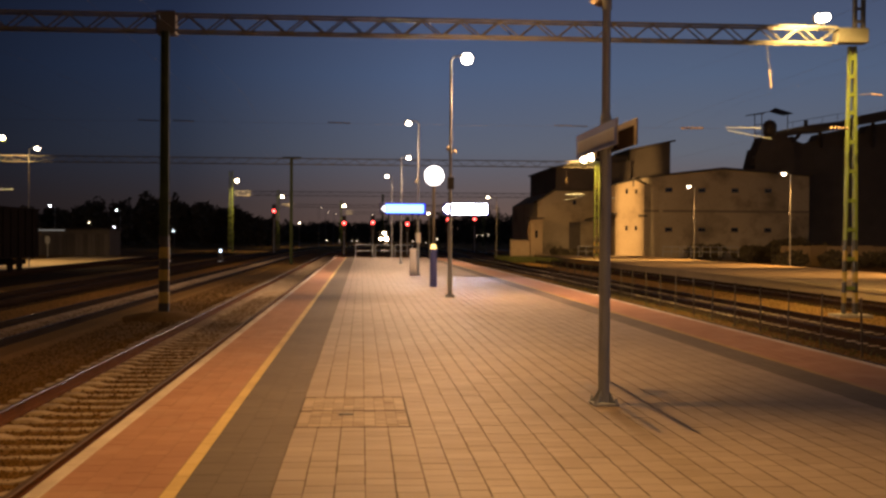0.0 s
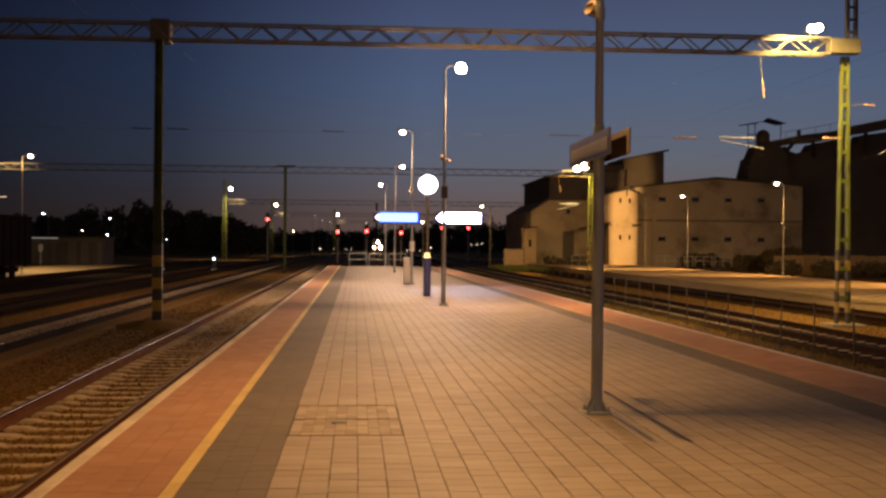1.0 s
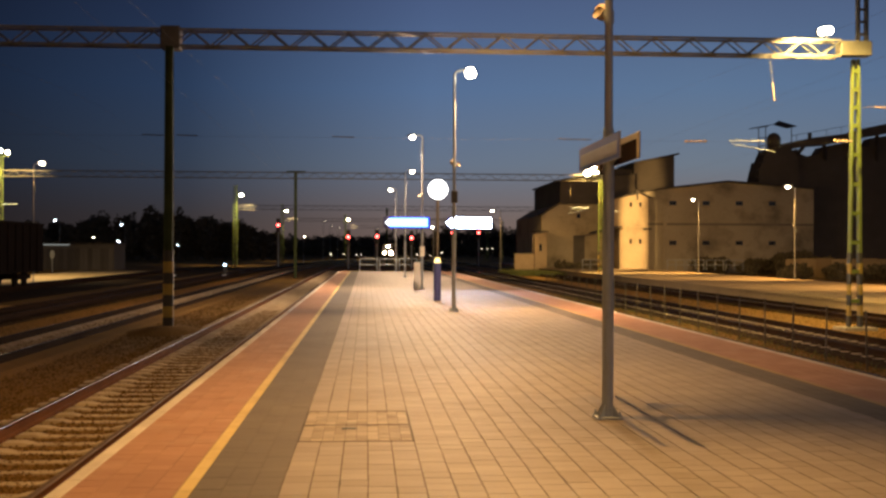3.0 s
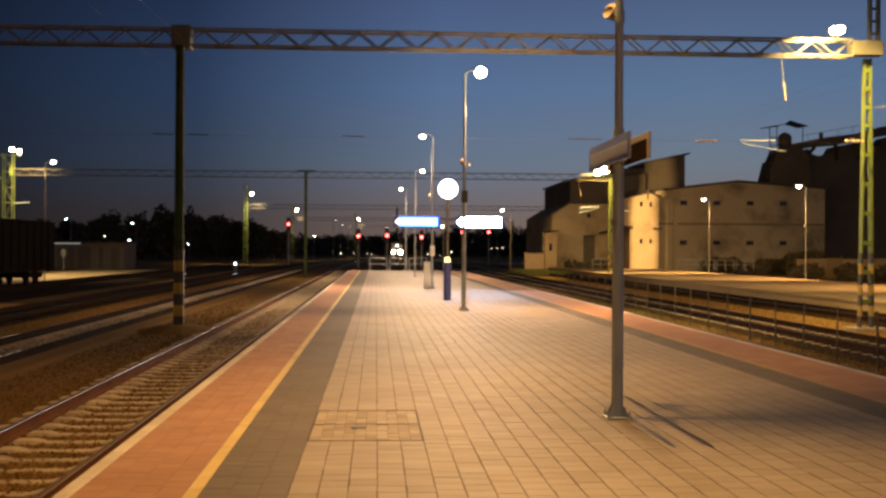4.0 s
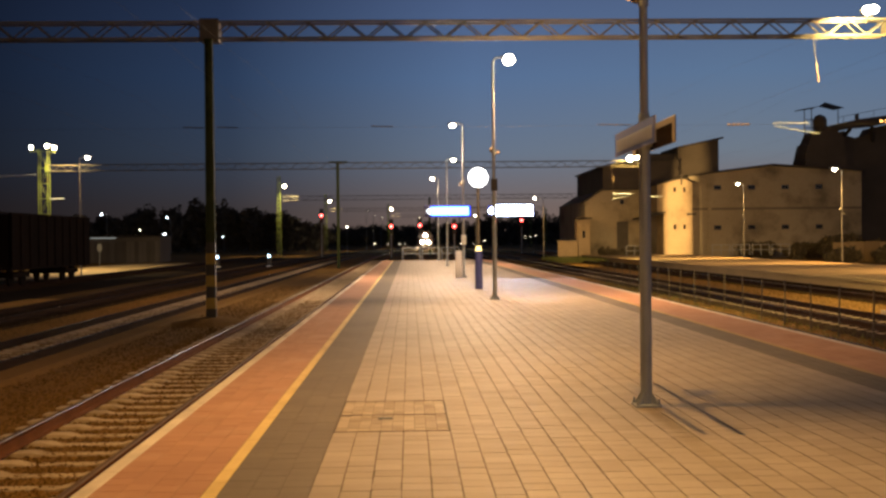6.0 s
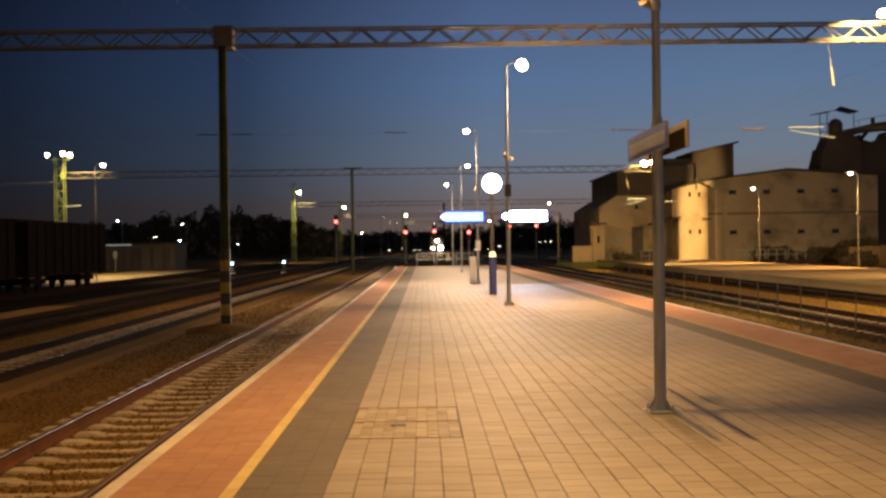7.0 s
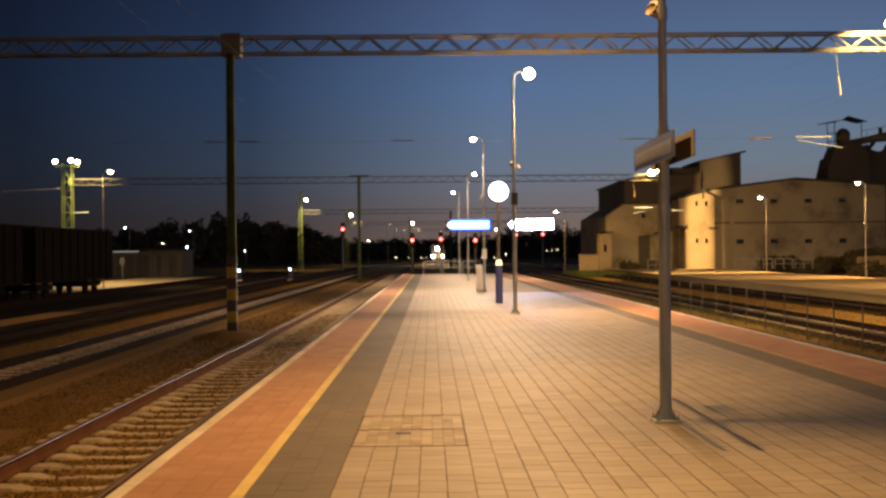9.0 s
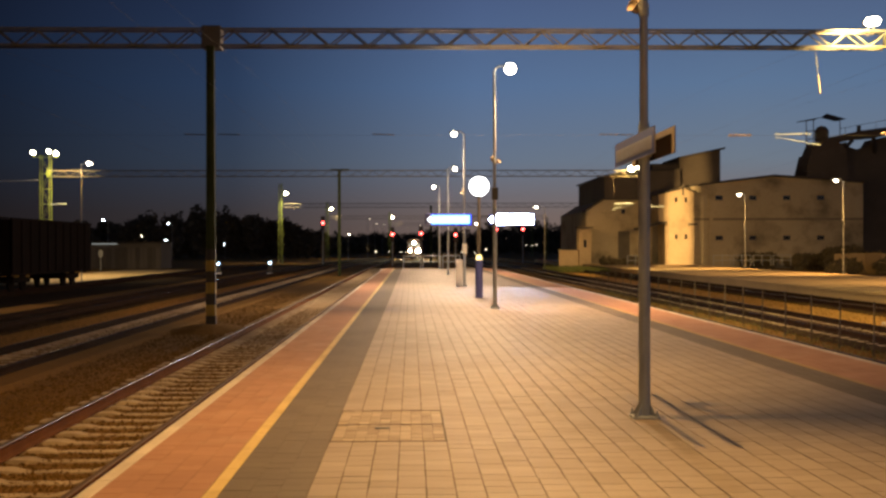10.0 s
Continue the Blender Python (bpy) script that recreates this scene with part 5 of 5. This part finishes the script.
def signal(x, y, z):
    t = base("light_signal", pose(x, y, GROUND_Z), "railway light signal on a slim mast showing red", "signal", "light signals of the yard")
    h = z - GROUND_Z
    part("mast", tube(B(), (0, 0.12, 0), (0, 0.12, h + 0.9), 0.07, 0.07, 8), GALV, t)
    part("backboard", box(B(), -0.26, 0.26, 0.0, 0.08, h - 1.0, h + 0.95, 0.04), PLASTIC, t)
    part("ladder", box(B(), -0.2, 0.2, 0.2, 0.24, 0.2, h - 0.8), STEEL_DARK, t)
    bm = B()
    ball(bm, (0, -0.04, h), 0.19, 1, 14)
    part("lens", bm, RED_GLOW, t, "glowing red lens", smooth=True)
    bm = B()
    lathe(bm, [(0.2, -0.03), (0.2, 0.03)], 12, Matrix.Translation((0, -0.02, h + 0.65)) @ Matrix.Rotation(radians(90), 4, "X"))
    part("dark_lens", bm, PLASTIC, t)


signal(-2.32, 150.0, 3.37)
signal(1.47, 150.0, 3.47)
signal(6.03, 150.0, 3.28)
signal(-12.27, 160.0, 5.10)
signal(12.96, 170.0, 4.28)
signal(16.95, 170.0, 4.34)


def dwarf(x, y, z):
    t = base("dwarf_signal", pose(x, y, GROUND_Z), "low shunting signal with a bluish white light", "signal", "shunting signals")
    h = z - GROUND_Z
    part("body", box(B(), -0.2, 0.2, 0.03, 0.25, 0.0, h + 0.3, 0.04), PLASTIC, t)
    bm = B()
    ball(bm, (0, 0.0, h), 0.10, 1, 12)
    part("lens", bm, BLUE_GLOW, t, "bluish white lens", smooth=True)
    part("foot", box(B(), -0.25, 0.25, 0.0, 0.3, 0.0, 0.12), WHITE_PAINT, t)


dwarf(-17.63, 105.0, 0.16)
dwarf(-12.89, 105.0, 0.23)


def far_light(x, y, z, r, glow_mat):
    t = base("distant_street_lamp", pose(x, y, GROUND_Z), "distant small light at the end of the yard", "lamp", "distant lights")
    part("pole", tube(B(), (0, 0.1, 0), (0, 0.1, z - GROUND_Z), 0.08, 0.06, 6), STEEL_DARK, t)
    bm = B()
    ball(bm, (0, 0, z - GROUND_Z), r * 0.75, 0.8, 10)
    part("lens", bm, glow_mat, t, smooth=True)


for x, z, r in ((-13.2, -0.4, 0.45), (-8.3, -0.38, 0.30), (-3.6, -0.55, 0.28), (-1.7, -0.55, 0.24)):
    far_light(x, 430.0, z + 0.5, r * 0.7, DIM_GLOW)
for x, z, r in ((13.6, 0.4, 0.24), (17.0, 0.3, 0.18), (20.0, 1.1, 0.30), (30.7, 2.1, 0.18), (32.2, 2.1, 0.18), (33.6, 2.25, 0.22)):
    far_light(x, 300.0, z, r * 0.75, DIM_GLOW)


# ---------------------------------------------------------------- woods
def woods(name, spots, seed, label):
    r = np.random.RandomState(seed)
    V, F = [], []
    for x, y, h, w in spots:
        n = 900
        c = r.randn(n, 3)
        c /= np.linalg.norm(c, axis=1)[:, None]
        c *= (r.rand(n, 1) ** 0.4)
        lump = 1 + 0.35 * np.sin(3 * c[:, :1] + r.rand() * 6) * np.cos(4 * c[:, 2:] + r.rand() * 6)
        c = c * lump * np.array([w, w, h * 0.42]) + np.array([x, y, GROUND_Z + h * 0.56])
        s = r.uniform(0.2, 0.5, n) * (1.0 if h > 5 else 0.45)
        for p, q in zip(c, s):
            a = r.randn(3, 3) * q
            k = len(V)
            V += [tuple(p + a[0]), tuple(p + a[1]), tuple(p + a[2]), tuple(p - a[0] * 0.8)]
            F += [(k, k + 1, k + 2), (k + 3, k + 1, k + 2)]
        k = len(V)
        for ang in range(5):
            V.append((x + 0.25 * cos(ang * 1.257), y + 0.25 * sin(ang * 1.257), GROUND_Z))
        V.append((x, y, GROUND_Z + h * 0.8))
        F += [(k + i, k + (i + 1) % 5, k + 5) for i in range(5)]
    return tagged(obj(name, V, F, LEAF), label, "woods", kind="stuff")


rr = random.Random(11)
spots = []
for k in range(46):
    u = k / 45
    x = -120 + u * 98
    h = np.interp(x, [-120, -66, -60, -44, -32, -24, -22], [8, 8.5, 11, 11, 9.2, 7.0, 6.0])
    spots.append((x, 268 + rr.uniform(-3, 3), 4.2, 2.6))
    spots.append((x + rr.uniform(-1, 1), 262 + rr.uniform(-4, 14), h * rr.uniform(0.85, 1.08), rr.uniform(2.2, 3.4)))
woods("woods", spots, 5, "dark line of bare and leafy trees behind the sidings")
spots = []
for k in range(62):
    u = k / 61
    x = -60 + u * 190
    h = np.interp(x, [-60, -30, 0, 40, 60, 130], [8.5, 8.0, 7.5, 12.5, 11, 14])
    spots.append((x, 452 + rr.uniform(-3, 3), 5.2, 3.6))
    spots.append((x + rr.uniform(-2, 2), 455 + rr.uniform(-6, 20), h * rr.uniform(0.8, 1.15), rr.uniform(3.5, 5.5)))
woods("woods", spots, 6, "distant dark trees at the end of the yard")
spots = [(rr.uniform(35.5, 48), rr.uniform(114, 121), rr.uniform(1.2, 2.4), rr.uniform(0.9, 1.7)) for k in range(9)]
spots += [(rr.uniform(35.5, 62), rr.uniform(96, 98.5), rr.uniform(0.7, 1.25), rr.uniform(0.6, 1.1)) for k in range(24)]
spots += [(rr.uniform(20.5, 25), rr.uniform(118, 124), rr.uniform(0.8, 1.3), rr.uniform(0.7, 1.1)) for k in range(6)]
woods("bushes", spots, 7, "dark bushes in front of the mill")


def grass(name, x0, x1, y0, y1, n, seed, hgt=0.14):
    r = np.random.RandomState(seed)
    x, y = x0 + (x1 - x0) * r.rand(n), y0 + (y1 - y0) * r.rand(n) ** 1.3
    h, a = r.uniform(0.4, 1.2, n) * hgt, r.rand(n) * 6.28
    v = np.zeros((n, 3, 3))
    v[:, 0] = np.stack([x - 0.012 * np.cos(a), y - 0.012 * np.sin(a), np.full(n, GROUND_Z)], 1)
    v[:, 1] = np.stack([x + 0.012 * np.cos(a), y + 0.012 * np.sin(a), np.full(n, GROUND_Z)], 1)
    v[:, 2] = np.stack([x + r.randn(n) * 0.05, y + r.randn(n) * 0.05, GROUND_Z + h], 1)
    f = np.arange(n * 3).reshape(-1, 3)
    return tagged(obj(name, v.reshape(-1, 3).tolist(), f.tolist(), GRASS), "sparse dry weeds beside the track", "grass", kind="stuff")


grass("weeds", 9.2, 10.9, 18, 60, 3000, 8, 0.10)
grass("grass", 14.6, 20.5, 108, 125, 16000, 10, 0.45)


# ---------------------------------------------------------------- the approaching train
def locomotive():
    t = base("locomotive", Matrix.Identity(4), "approaching locomotive with three lit headlights", "locomotive")
    body = surf("locomotive_paint", (0.004, 0.003, 0.003), (0.008, 0.005, 0.005), 0.8, 12, 0.95, local=True, spec=0.02)
    bm = B()
    wall_quad(bm, [(-1.45, 0.9), (1.45, 0.9), (1.5, 2.2), (1.4, 3.5), (1.0, 3.95), (-1.0, 3.95), (-1.4, 3.5), (-1.5, 2.2)], 0.0, 16.0)
    part("body", bm, body, t)
    part("underframe", box(B(), -1.3, 1.3, 0.2, 15.8, 0.55, 0.9), STEEL_DARK, t)
    for s in (-0.62, 0.62):
        part("windscreen", box(B(), s - 0.52, s + 0.52, -0.03, -0.004, 2.35, 3.15, 0.01), WINDOW_DARK, t)
    for x, z, r in ((-0.87, 1.53, 0.20), (0.87, 1.53, 0.38), (0.0, 3.2, 0.25)):
        part("headlight_housing", tube(B(), (x, -0.06, z), (x, 0.05, z), 0.24, 0.24, 14), STEEL_DARK, t)
        bm = B()
        ball(bm, (x, -0.12 - r * 0.7, z), r, 1, 14)
        part("headlight", bm, HEAD_GLOW, t, "glowing headlight", smooth=True)
    for s in (-0.87, 0.87):
        bm = B()
        tube(bm, (s, -0.5, 1.0), (s, 0.02, 1.0), 0.1, 0.1, 10)
        tube(bm, (s, -0.56, 1.0), (s, -0.5, 1.0), 0.24, 0.24, 14)
        part("buffer", bm, STEEL_DARK, t)
    for yw in (2.0, 4.6, 11.4, 14.0):
        for s in (-0.75, 0.75):
            bm = B()
            lathe(bm, [(0.3, -0.07), (0.55, -0.06), (0.55, 0.06), (0.3, 0.07)], 18, Matrix.Translation((s, yw, 0.55)) @ Matrix.Rotation(radians(90), 4, "Y"))
            part("wheel", bm, STEEL_DARK, t)
    bm = B()
    bent(bm, [(0, 4, 3.95), (0, 5.2, 4.6), (0, 4.0, 5.25)], 0.04)
    box(bm, -0.9, 0.9, 3.9, 4.1, 5.25, 5.32)
    part("pantograph", bm, STEEL_DARK, t)
    return t


train = locomotive()
TRAIN = [(0.0, 330.0), (2.5, 304.0), (5.0, 277.0), (7.0, 259.5), (8.0, 251.5), (9.0, 243.5), (10.0, 235.0)]


def motions():
    rows = []
    for t, y in TRAIN:
        x = -3.70 + bend(y)
        turn = math.degrees(math.atan2(bend(y + 8) - bend(y - 8), 16.0))
        rows.append((t, pose(x, y, RAIL_Z, 0, 0, -turn)))
    walk(train, rows)


motions()
